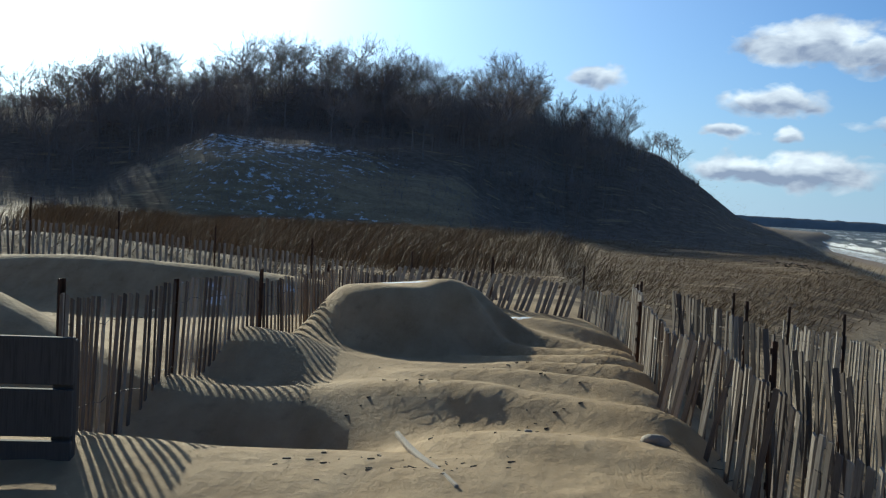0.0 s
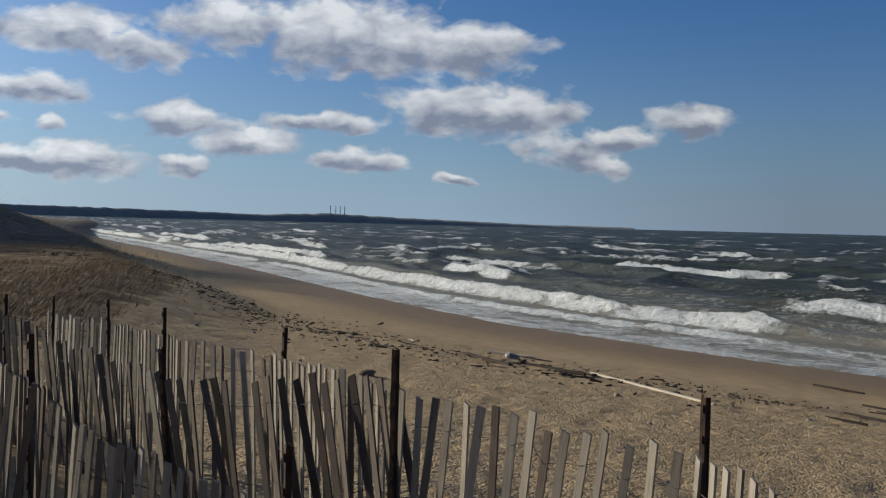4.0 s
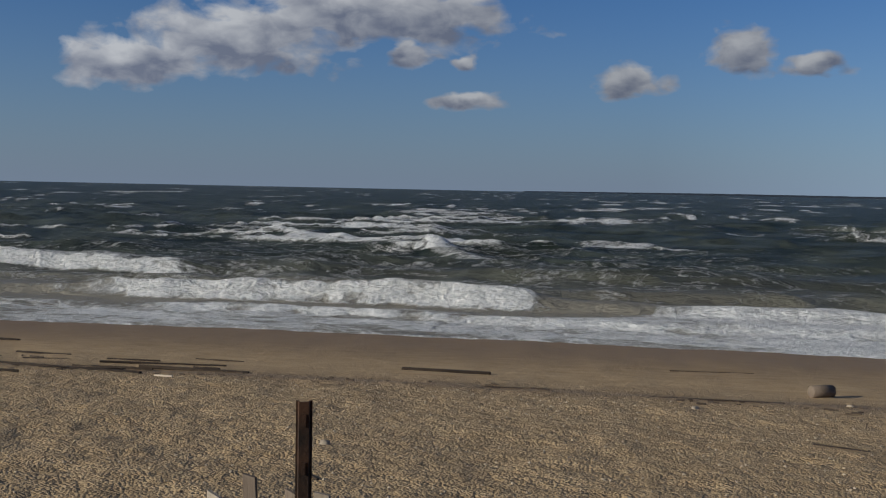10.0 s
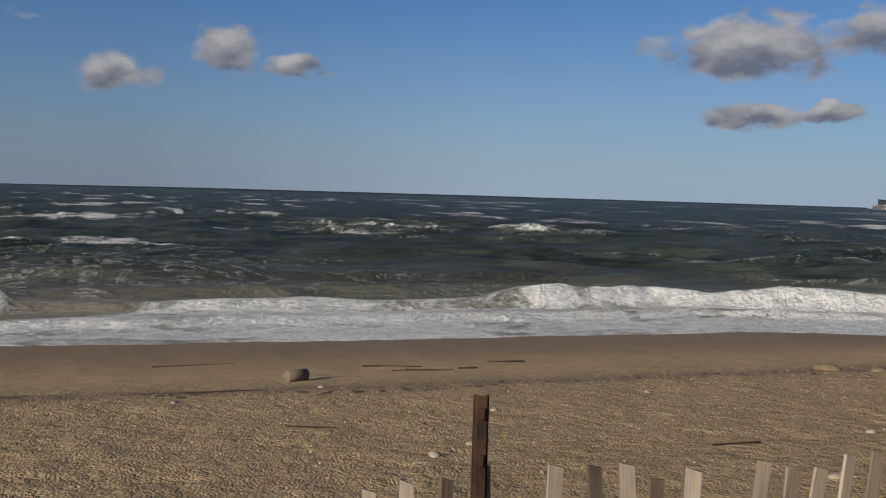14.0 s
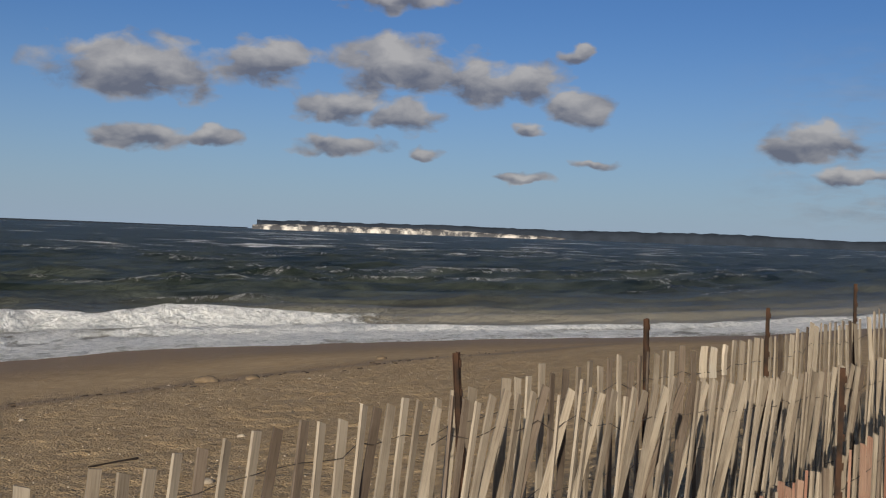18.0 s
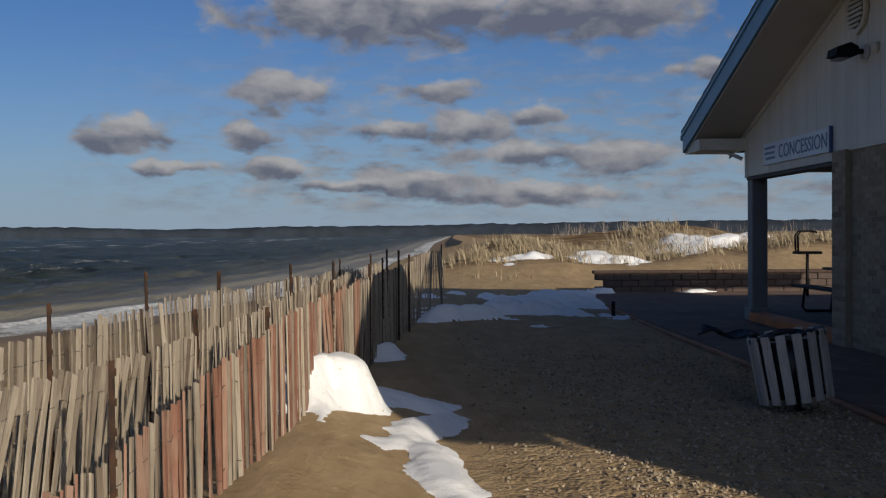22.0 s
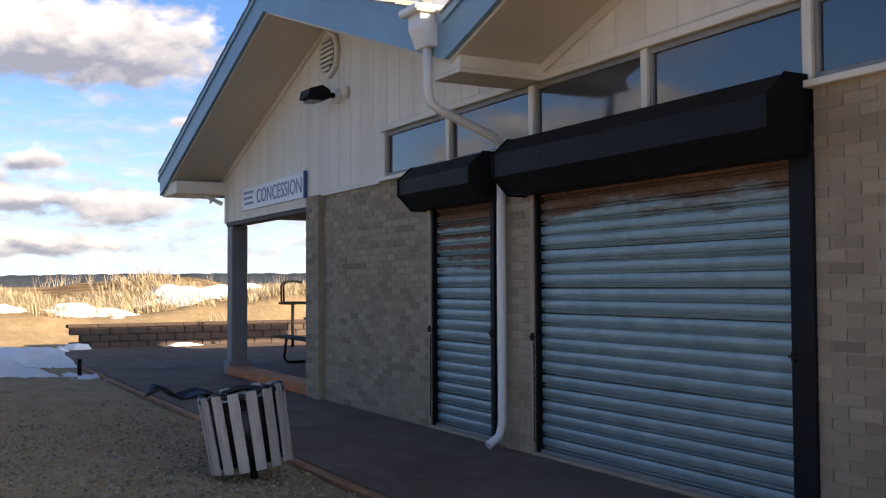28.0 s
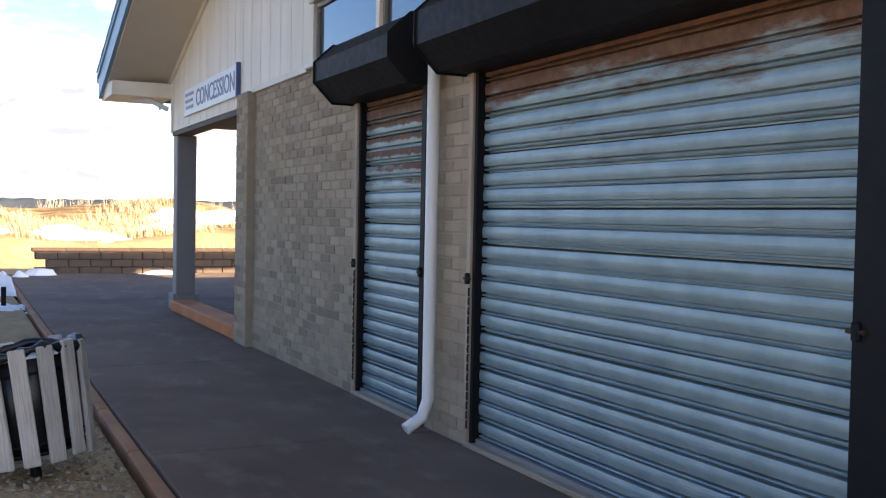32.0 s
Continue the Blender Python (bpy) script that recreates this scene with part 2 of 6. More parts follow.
def sand_build(t):
    p = where(t)
    grain, ripple = t.noise(p, 260.0, 2.0, 0.7), t.noise(t.stretch(p, 1.0, 0.35, 1), 5.0, 5.0, 0.6)
    pebble = t.n("ShaderNodeTexVoronoi", {"Vector": p, "Scale": 34.0}).outputs["Distance"]
    cobble = t.n("ShaderNodeTexVoronoi", {"Vector": t.v("ADD", p, t.v("MULTIPLY", t.n("ShaderNodeTexNoise", {"Vector": p, "Scale": 6.0}).outputs["Color"], (0.12, 0.12, 0.12))), "Scale": 7.5}).outputs["Distance"]
    dimple = t.noise(p, 3.2, 5.0, 0.6)
    patch = t.noise(p, 0.7, 5.0)
    x = t.n("ShaderNodeSeparateXYZ", {0: p}).outputs[0]
    wet = t.n("ShaderNodeAttribute", attribute_name="wet").outputs["Fac"]
    stony = t.n("ShaderNodeAttribute", attribute_name="stony").outputs["Fac"]
    turf = t.n("ShaderNodeAttribute", attribute_name="turf").outputs["Fac"]
    snow = t.n("ShaderNodeAttribute", attribute_name="snow").outputs["Fac"]
    c = t.mix(t.ramp(ripple, 0.3, 0.7), (0.33, 0.228, 0.122), (0.46, 0.335, 0.195))
    c = t.mix(t.m("MULTIPLY", t.ramp(grain, 0.55, 0.75), 0.4), c, (0.2, 0.15, 0.1))
    tone = t.n("ShaderNodeTexVoronoi", {"Vector": p, "Scale": 34.0}).outputs["Color"]
    tone = t.n("ShaderNodeSeparateXYZ", {0: tone}).outputs[0]
    chips = t.m("MULTIPLY", stony, t.m("MULTIPLY", t.ramp(pebble, 0.42, 0.25), t.ramp(t.noise(p, 3.0, 4.0), 0.32, 0.55)))
    stone = t.mix(tone, (0.15, 0.108, 0.068), (0.5, 0.4, 0.27))
    c = t.mix(t.m("MULTIPLY", chips, 0.85), c, stone)
    litter_ = t.m("MULTIPLY", stony, t.m("MULTIPLY", t.ramp(cobble, 0.3, 0.12), t.ramp(dimple, 0.42, 0.56)))
    c = t.mix(t.m("MULTIPLY", litter_, 0.4), c, (0.13, 0.092, 0.055))
    c = t.mix(t.m("MULTIPLY", stony, t.ramp(dimple, 0.5, 0.68, 0.0, 0.18)), c, (0.2, 0.145, 0.09))
    lanes = t.noise(t.stretch(p, 0.22, 0.8, 1), 1.3, 6.0, 0.65)
    sod = t.mix(t.ramp(t.noise(t.stretch(p, 0.3, 1.2, 1), 3.0, 6.0, 0.7), 0.36, 0.62), (0.075, 0.048, 0.026), (0.22, 0.145, 0.076))
    leaves = t.mix(t.ramp(t.noise(p, 1.6, 6.0, 0.7), 0.35, 0.65), (0.15, 0.108, 0.075), (0.27, 0.205, 0.15))
    sod = t.mix(t.ramp(t.n("ShaderNodeSeparateXYZ", {0: p}).outputs[1], 52.0, 60.0), sod, leaves)
    c = t.mix(t.ramp(t.m("MULTIPLY", t.ramp(lanes, 0.38, 0.52), turf), 0.1, 0.7), c, sod)
    c = t.mix(t.ramp(wet, 0.0, 1.0, 0.0, 0.8), c, (0.19, 0.13, 0.078))
    c = t.mix(t.ramp(t.m("ADD", snow, t.m("MULTIPLY", t.m("SUBTRACT", t.noise(p, 2.2, 6.0, 0.65), 0.5), 1.3)), 0.55, 0.66), c, (0.8, 0.82, 0.85))
    scuff = t.noise(p, 9.0, 6.0, 0.65)
    c = t.mix(t.m("MULTIPLY", t.ramp(scuff, 0.56, 0.7), 0.35), c, (0.17, 0.12, 0.07))
    h = t.m("ADD", t.m("MULTIPLY", t.m("ADD", ripple, t.m("MULTIPLY", scuff, 0.7)), 1.0), t.m("ADD", t.m("MULTIPLY", grain, 0.12), t.m("MULTIPLY", t.m("ADD", t.m("MULTIPLY", pebble, -0.9), t.m("ADD", t.m("MULTIPLY", dimple, 4.0), t.m("MULTIPLY", cobble, -1.2))), stony)))
    finish(t, c, t.ramp(wet, 0.3, 1.0, 0.92, 0.6), 0.0, h, 0.7, 0.035, 0.16)


SAND = material("sand", sand_build)


def water_build(t):
    p = where(t)
    foam_ = t.n("ShaderNodeAttribute", attribute_name="foam").outputs["Fac"]
    shallow = t.n("ShaderNodeAttribute", attribute_name="shoal").outputs["Fac"]
    open_ = t.n("ShaderNodeAttribute", attribute_name="open").outputs["Fac"]
    streak = t.noise(t.stretch(p, 1.0, 0.45, 1.0), 0.55, 9.0, 0.68, 0.9)
    lace = t.noise(t.stretch(p, 1.0, 0.75, 1), 2.6, 9.0, 0.72, 0.8)
    clot = t.noise(p, 7.0, 5.0, 0.65)
    chop = t.noise(t.stretch(p, 1.0, 0.4, 1.0), 0.35, 9.0, 0.7, 0.3)
    ripples = t.noise(t.stretch(p, 1.0, 0.5, 1.0), 1.6, 6.0, 0.7, 0.3)
    horses = t.ramp(t.noise(t.stretch(p, 0.4, 1.0, 1.0), 0.13, 6.0, 0.6, 0.5), 0.59, 0.7, 0.0, 0.62)
    web = t.m("ABSOLUTE", t.m("SUBTRACT", streak, 0.5))
    thread = t.m("MULTIPLY", t.ramp(web, 0.045, 0.0), 0.24)
    sum_ = t.m("ADD", t.m("ADD", t.m("MAXIMUM", foam_, t.m("MULTIPLY", horses, open_)), thread), t.m("ADD", t.m("MULTIPLY", t.m("SUBTRACT", streak, 0.5), 1.0), t.m("MULTIPLY", t.m("SUBTRACT", lace, 0.5), 1.05)))
    white = t.ramp(sum_, 0.4, 0.74)
    deep = t.mix(t.ramp(chop, 0.38, 0.64), (0.016, 0.024, 0.019), (0.085, 0.098, 0.08))
    body = t.mix(shallow, deep, (0.27, 0.25, 0.205))
    tone = t.m("ADD", t.m("MULTIPLY", lace, 0.6), t.m("MULTIPLY", clot, 0.4))
    c = t.mix(white, body, t.mix(t.ramp(tone, 0.4, 0.58), (0.58, 0.6, 0.61), (0.95, 0.95, 0.94)))
    h = t.m("ADD", t.m("ADD", chop, t.m("MULTIPLY", ripples, 0.25)), t.m("MULTIPLY", white, t.m("ADD", t.m("MULTIPLY", lace, 0.3), t.m("MULTIPLY", clot, 0.12))))
    finish(t, c, t.ramp(white, 0.0, 1.0, 0.45, 0.9), 0.0, h, 1.0, 0.9, 0.12)


WATER = material("sea_water", water_build)


def snow_build(t):
    p = where(t)
    big, small = t.noise(p, 2.5, 5.0), t.noise(p, 60.0, 4.0)
    grit = t.ramp(t.noise(p, 18.0, 6.0, 0.7), 0.6, 0.72)
    c = t.mix(t.ramp(big, 0.35, 0.7), (0.86, 0.87, 0.89), (0.78, 0.78, 0.78))
    c = t.mix(t.m("MULTIPLY", grit, 0.7), c, (0.45, 0.37, 0.28))
    finish(t, c, 0.75, 0.0, t.m("ADD", t.m("MULTIPLY", big, 0.8), t.m("MULTIPLY", small, 0.3)), 0.5, 0.03, 0.3)


SNOW = material("old_snow", snow_build)


def wood_mat(name, a, b, worn=(0.42, 0.4, 0.37)):
    def build(t):
        p = local(t)
        r = each(t)
        shifted = t.v("ADD", p, t.n("ShaderNodeCombineXYZ", {0: t.m("MULTIPLY", r, 7.0), 1: t.m("MULTIPLY", r, 3.0), 2: t.m("MULTIPLY", r, 11.0)}).outputs[0])
        grain = t.noise(t.stretch(shifted, 1, 1, 0.05), 150.0, 4.0, 0.6)
        stain = t.noise(shifted, 4.0, 4.0)
        c = t.mix(r, a, b)
        c = t.mix(t.ramp(grain, 0.45, 0.7, 0.0, 0.55), c, tuple(v * 0.45 for v in a))
        c = t.mix(t.ramp(stain, 0.45, 0.75, 0.0, 0.6), c, worn)
        finish(t, c, 0.85, 0.0, grain, 0.4, 0.003, 0.2)
    return material(name, build)


SLAT = wood_mat("weathered_slat", (0.19, 0.155, 0.12), (0.4, 0.34, 0.27), (0.42, 0.37, 0.3))
# dark weathered tone; on the left fence it also paints in backlit shade
DARK_SLAT = wood_mat("dark_weathered_backlit_slat", (0.07, 0.052, 0.04), (0.2, 0.155, 0.12), (0.22, 0.18, 0.145))
RED_SLAT = wood_mat("red_stained_slat", (0.21, 0.095, 0.065), (0.32, 0.19, 0.14), (0.36, 0.28, 0.22))
GREY_BOARD = wood_mat("grey_board", (0.4, 0.38, 0.35), (0.5, 0.48, 0.44), (0.32, 0.3, 0.27))
DRIFT = wood_mat("driftwood", (0.025, 0.018, 0.014), (0.06, 0.043, 0.03), (0.07, 0.052, 0.04))
PALE_DRIFT = wood_mat("pale_driftwood", (0.5, 0.42, 0.32), (0.6, 0.52, 0.42))
DARK_BOARD = wood_mat("dark_board", (0.06, 0.055, 0.05), (0.1, 0.09, 0.08), (0.08, 0.075, 0.07))
BARK = wood_mat("bare_bark", (0.22, 0.178, 0.15), (0.34, 0.28, 0.24), (0.27, 0.235, 0.21))


def rust_build(t):
    p = local(t)
    big, small = t.noise(p, 9.0, 5.0, 0.65), t.noise(p, 120.0, 3.0)
    c = t.mix(t.ramp(big, 0.35, 0.65), (0.022, 0.016, 0.013), (0.085, 0.042, 0.024))
    finish(t, c, 0.85, 0.2, small, 0.5, 0.003, 0.3)


RUST = material("rusted_steel", rust_build)
WIRE = plain("old_wire", (0.09, 0.075, 0.065), 0.6, 0.6)


def brick_build(t):
    r = each(t)
    isl = t.n("ShaderNodeNewGeometry").outputs["Random Per Island"]
    mixr = t.m("FRACT", t.m("ADD", r, isl))
    p = where(t)
    ramp = t.n("ShaderNodeValToRGB", {0: mixr})
    e = ramp.color_ramp.elements
    e[0].position, e[0].color = 0.0, (0.24, 0.178, 0.125, 1)
    e[1].position, e[1].color = 1.0, (0.44, 0.345, 0.235, 1)
    for pos, col in ((0.12, (0.28, 0.21, 0.145, 1)), (0.16, (0.31, 0.235, 0.16, 1)), (0.5, (0.36, 0.275, 0.185, 1)), (0.8, (0.4, 0.31, 0.21, 1))):
        k = e.new(pos)
        k.color = col
    fine_ = t.noise(p, 90.0, 4.0, 0.7)
    streak = t.noise(t.stretch(p, 1, 1, 0.3), 6.0, 5.0)
    c = t.mix(t.ramp(fine_, 0.35, 0.75, 0.0, 0.4), ramp.outputs[0], (0.16, 0.12, 0.085))
    c = t.mix(t.ramp(streak, 0.55, 0.8, 0.0, 0.35), c, (0.44, 0.39, 0.32))
    finish(t, c, 0.85, 0.0, t.m("ADD", fine_, t.noise(p, 28.0, 4.0, 0.7)), 0.7, 0.006, 0.25)


BRICK = material("buff_brick", brick_build)
BUFF = plain("buff_frame_paint", (0.4, 0.31, 0.22), 0.6, 0, 8.0, 0.25)
MORTAR = plain("mortar", (0.35, 0.285, 0.205), 0.95, 0, 20.0)


def siding_build(t):
    p = where(t)
    y = t.n("ShaderNodeSeparateXYZ", {0: p}).outputs[1]
    stain = t.noise(t.stretch(p, 1, 1.4, 0.25), 2.6, 5.0, 0.6)
    fine_ = t.noise(t.stretch(p, 1, 1, 0.06), 60.0, 3.0)
    c = t.mix(t.ramp(stain, 0.35, 0.75), (0.66, 0.6, 0.5), (0.76, 0.71, 0.61))
    c = t.mix(t.ramp(t.noise(p, 7.0, 6.0, 0.7), 0.62, 0.78, 0.0, 0.35), c, (0.5, 0.44, 0.36))
    finish(t, c, 0.6, 0.0, fine_, 0.3, 0.003, 0.35)


SIDING = material("cream_siding", siding_build)
CREAM = plain("cream_trim_paint", (0.7, 0.645, 0.54), 0.5, 0, 8.0, 0.15)
SOFFIT = plain("soffit_paint", (0.62, 0.56, 0.48), 0.6, 0, 3.0, 0.12)
BLUE = plain("blue_fascia_paint", (0.16, 0.31, 0.42), 0.45, 0, 4.0, 0.18)
WHITE_METAL = plain("white_painted_metal", (0.74, 0.74, 0.72), 0.4, 0.0, 6.0, 0.12)
SHINGLE = plain("grey_shingle", (0.3, 0.28, 0.26), 0.9, 0, 30.0, 0.35, 0.4, 0.006)
BLACK_METAL = plain("black_painted_metal", (0.009, 0.0095, 0.011), 0.6, 0.0, 5.0, 0.3, spec=0.15)
GREY_PAINT = plain("grey_column_paint", (0.2, 0.2, 0.2), 0.6, 0, 5.0, 0.2)
DARK_TIMBER = plain("dark_timber", (0.07, 0.06, 0.05), 0.7, 0, 8.0)
FRAME_GREY = plain("window_frame_grey", (0.24, 0.235, 0.22), 0.5, 0, 10.0)
ORANGE = plain("orange_curb_paint", (0.62, 0.19, 0.055), 0.7, 0, 9.0, 0.3)
EDGING = plain("worn_edging_paint", (0.42, 0.2, 0.1), 0.8, 0, 6.0, 0.45)
# brown lowered to stand for the house shadow that misses this wall
BLOCK = plain("brown_shade_darkened_block", (0.095, 0.068, 0.057), 0.95, 0, 18.0, 0.3, 0.6, 0.01)
CAP = plain("dark_cap_block", (0.07, 0.045, 0.035), 0.9, 0, 14.0, 0.3, 0.5, 0.01)
LINER = plain("black_plastic", (0.012, 0.012, 0.013), 0.35, 0, 10.0)
SIGN_WHITE = plain("sign_white", (0.74, 0.77, 0.8), 0.45, 0, 6.0, 0.1)
SIGN_BLUE = plain("sign_blue", (0.06, 0.1, 0.22), 0.5, 0, 6.0, 0.1)
FADED_BLUE = plain("faded_sign_blue", (0.17, 0.22, 0.34), 0.5, 0, 6.0, 0.3)
def pebble_build(t):
    isl = t.n("ShaderNodeNewGeometry").outputs["Random Per Island"]
    c = t.mix(isl, (0.17, 0.128, 0.09), (0.42, 0.35, 0.26))
    finish(t, c, 0.85, 0.0, t.noise(where(t), 200.0), 0.3, 0.002, 0.3)


PEBBLE = material("mixed_pebbles", pebble_build)
ROCK = plain("beach_stone", (0.38, 0.32, 0.25), 0.9, 0, 20.0, 0.35, 0.5, 0.01)
DARK_ROCK = plain("brown_beach_rubble", (0.24, 0.175, 0.11), 0.9, 0, 20.0, 0.5, 0.6, 0.015)
WEED = plain("wrack", (0.07, 0.05, 0.035), 0.95, 0, 20.0)
BLUE_TARP = plain("pale_plastic", (0.72, 0.74, 0.74), 0.5, 0, 10.0)


def slab_build(t):
    p = where(t)
    big, mid, fine_ = t.noise(p, 0.9, 5.0), t.noise(t.stretch(p, 1, 0.5, 1), 3.5, 6.0, 0.65), t.noise(p, 120.0, 3.0, 0.7)
    c = t.mix(t.ramp(big, 0.3, 0.7), (0.125, 0.08, 0.06), (0.185, 0.125, 0.096))
    c = t.mix(t.ramp(mid, 0.52, 0.75, 0.0, 0.6), c, (0.27, 0.215, 0.165))
    finish(t, c, 0.88, 0.0, fine_, 0.4, 0.003, 0.3)


SLAB = material("dark_concrete", slab_build)


def shutter_build(t):
    p = where(t)
    x, y, z = t.n("ShaderNodeSeparateXYZ", {0: p}).outputs
    wav = t.noise(t.stretch(p, 1, 0.6, 3.0), 3.0, 6.0, 0.7)
    edge = t.m("ADD", z, t.m("MULTIPLY", t.m("SUBTRACT", wav, 0.5), 0.62))
    narrow = t.ramp(y, -7.8, -7.9, 0.0, 0.34)
    edge = t.m("ADD", edge, narrow)
    rust = t.ramp(edge, 1.76, 1.86)
    streak = t.ramp(t.noise(t.stretch(p, 1, 1.2, 14.0), 2.2, 6.0, 0.65), 0.6, 0.68)
    rust = t.m("MAXIMUM", rust, t.m("MULTIPLY", streak, t.ramp(z, 1.3, 1.75)))
    # paint clings to the lower half of each rusted slat, with a ragged edge
    turn = t.m("FRACT", t.m("DIVIDE", t.m("SUBTRACT", z, 0.05), 0.094))
    cling = t.ramp(t.m("ADD", turn, t.m("MULTIPLY", t.m("SUBTRACT", t.noise(t.stretch(p, 1, 1, 0.2), 9.0, 5.0, 0.7), 0.5), 0.7)), 0.6, 0.5)
    rust = t.m("SUBTRACT", rust, t.m("MULTIPLY", cling, t.m("MULTIPLY", t.ramp(y, -7.8, -7.9), t.ramp(z, 1.88, 1.8))), clamp=True)
    zinc = t.mix(t.ramp(t.noise(p, 5.0, 5.0), 0.3, 0.7), (0.165, 0.245, 0.252), (0.26, 0.345, 0.352))
    zinc = t.mix(t.ramp(t.noise(t.stretch(p, 1, 0.4, 6), 3.0, 6.0, 0.7), 0.55, 0.8, 0.0, 0.5), zinc, (0.43, 0.49, 0.49))
    brown = t.mix(t.ramp(t.noise(p, 16.0, 5.0, 0.7), 0.3, 0.7), (0.085, 0.04, 0.024), (0.2, 0.1, 0.06))
    c = t.mix(rust, zinc, brown)
    finish(t, c, t.ramp(rust, 0, 1, 0.42, 0.85), t.ramp(rust, 0, 1, 0.2, 0.0), t.noise(p, 60.0, 4.0), 0.2, 0.003, 0.5)


SHUTTER = material("galvanised_shutter", shutter_build)


def glass_build(t):
    p = where(t)
    finish(t, (0.035, 0.04, 0.045), t.ramp(t.noise(p, 4.0, 4.0), 0.3, 0.7, 0.04, 0.12), 0.0, t.noise(p, 1.2, 2.0), 0.04, 0.02, 0.9)


GLASS = material("dark_window_glass", glass_build)


def grass_build(t):
    isl = t.n("ShaderNodeNewGeometry").outputs["Random Per Island"]
    c = t.mix(isl, (0.11, 0.068, 0.034), (0.27, 0.18, 0.092))
    finish(t, c, 0.8, 0.0, None, spec=0.2)


GRASS = material("dry_dune_grass", grass_build)


def straw_build(t):
    isl = t.n("ShaderNodeNewGeometry").outputs["Random Per Island"]
    c = t.mix(isl, (0.2, 0.155, 0.095), (0.46, 0.38, 0.26))
    finish(t, c, 0.8, 0.0, None, spec=0.2)


STRAW = material("pale_straw_grass", straw_build)


def far_build(t):
    p = where(t)
    # paler than bare woods: aerial haze is mixed into the base colour
    c = t.mix(t.ramp(t.noise(t.stretch(p, 1, 1, 2.0), 0.02, 6.0, 0.7), 0.35, 0.65), (0.26, 0.255, 0.245), (0.33, 0.325, 0.31))
    finish(t, c, 1.0, spec=0.0)


FAR = material("hazed_wooded_shore", far_build)
HAZY = plain("hazy_grey_concrete", (0.4, 0.41, 0.42), 0.9)
FAR_WOODS = plain("distant_dark_woods", (0.034, 0.043, 0.058), 1.0, 0, 0.1, 0.3, spec=0.0)


def bluff_build(t):
    p = where(t)
    c = t.mix(t.ramp(t.noise(t.stretch(p, 1, 1, 0.5), 0.03, 6.0, 0.7), 0.47, 0.6), (0.09, 0.09, 0.095), (0.68, 0.63, 0.56))
    finish(t, c, 1.0, spec=0.0)


BLUFF = material("pale_eroded_bluff", bluff_build)


# ---- mesh helpers ----
def bisect(values, x):
    """The number of sorted values that are not above x."""
    return int(np.searchsorted(values, x, side="right"))


def part(name, bm, mat, parent=None, label=""):
    me = bpy.data.meshes.new(name)
    bm.to_mesh(me)
    bm.free()
    me.materials.append(mat)
    ob = new(name, me)
    ob.parent = parent
    return tagged(ob, label)


def shaped(name, verts, faces, mat, parent=None, label="", smooth=False):
    me = bpy.data.meshes.new(name)
    me.from_pydata(verts, [], faces)
    me.materials.append(mat)
    if smooth:
        me.polygons.foreach_set("use_smooth", [True] * len(me.polygons))
    me.update()
    ob = new(name, me)
    ob.parent = parent
    return tagged(ob, label)


def thing(name, label, category, at=(0, 0, 0), group="", kind=""):
    ob = new(name)
    ob.location = at
    ob.empty_display_size = 0.2
    return tagged(ob, label, category, group, kind)


def add_box(bm, lo, hi, bevel=0.0, m=None):
    """A box between two corners, its edges rounded by bevel."""
    lo, hi = Vector(lo), Vector(hi)
    r = bmesh.ops.create_cube(bm, size=1.0)
    mat = Matrix.Translation((lo + hi) / 2) @ Matrix.Diagonal((*(hi - lo), 1))
    if m is not None:
        mat = m @ mat
    bmesh.ops.transform(bm, matrix=mat, verts=r["verts"])
    if bevel:
        edges = list({e for v in r["verts"] for e in v.link_edges})
        bmesh.ops.bevel(bm, geom=edges, offset=bevel, segments=1, affect="EDGES")
    return bm


def box(lo, hi, bevel=0.0, m=None):
    return add_box(bmesh.new(), lo, hi, bevel, m)


def prism(profile, axis, a, b):
    """A polygon, as pairs, drawn out from a to b along an axis ("x" or "y"); pairs are (y, z) or (x, z)."""
    bm = bmesh.new()
    def at(u, v, s):
        return bm.verts.new((s, u, v) if axis == "x" else (u, s, v))
    one, two = [at(u, v, a) for u, v in profile], [at(u, v, b) for u, v in profile]
    n = len(profile)
    bm.faces.new(one), bm.faces.new(two[::-1])
    for i in range(n):
        bm.faces.new((one[i], two[i], two[(i + 1) % n], one[(i + 1) % n]))
    bmesh.ops.recalc_face_normals(bm, faces=bm.faces)
    return bm


def add_tube(bm, points, radius, sides=8, caps=True):
    """A tube through points; radius is one number or one for each point."""
    pts = [Vector(p) for p in points]
    radii = radius if isinstance(radius, (list, tuple)) else [radius] * len(pts)
    rings, side = [], None
    for i, p in enumerate(pts):
        d = (pts[min(i + 1, len(pts) - 1)] - pts[max(i - 1, 0)]).normalized()
        side = d.orthogonal().normalized() if side is None else (side - d * side.dot(d)).normalized()
        up = d.cross(side)
        rings.append([bm.verts.new(p + (side * math.cos(a) + up * math.sin(a)) * radii[i]) for a in (k * 2 * math.pi / sides for k in range(sides))])
    for a, b in zip(rings, rings[1:]):
        for k in range(sides):
            f = bm.faces.new((a[k], a[(k + 1) % sides], b[(k + 1) % sides], b[k]))
            f.smooth = sides > 5
    if caps:
        bm.faces.new(rings[0][::-1]), bm.faces.new(rings[-1])
    return bm


def tube(points, radius, sides=8):
    return add_tube(bmesh.new(), points, radius, sides)


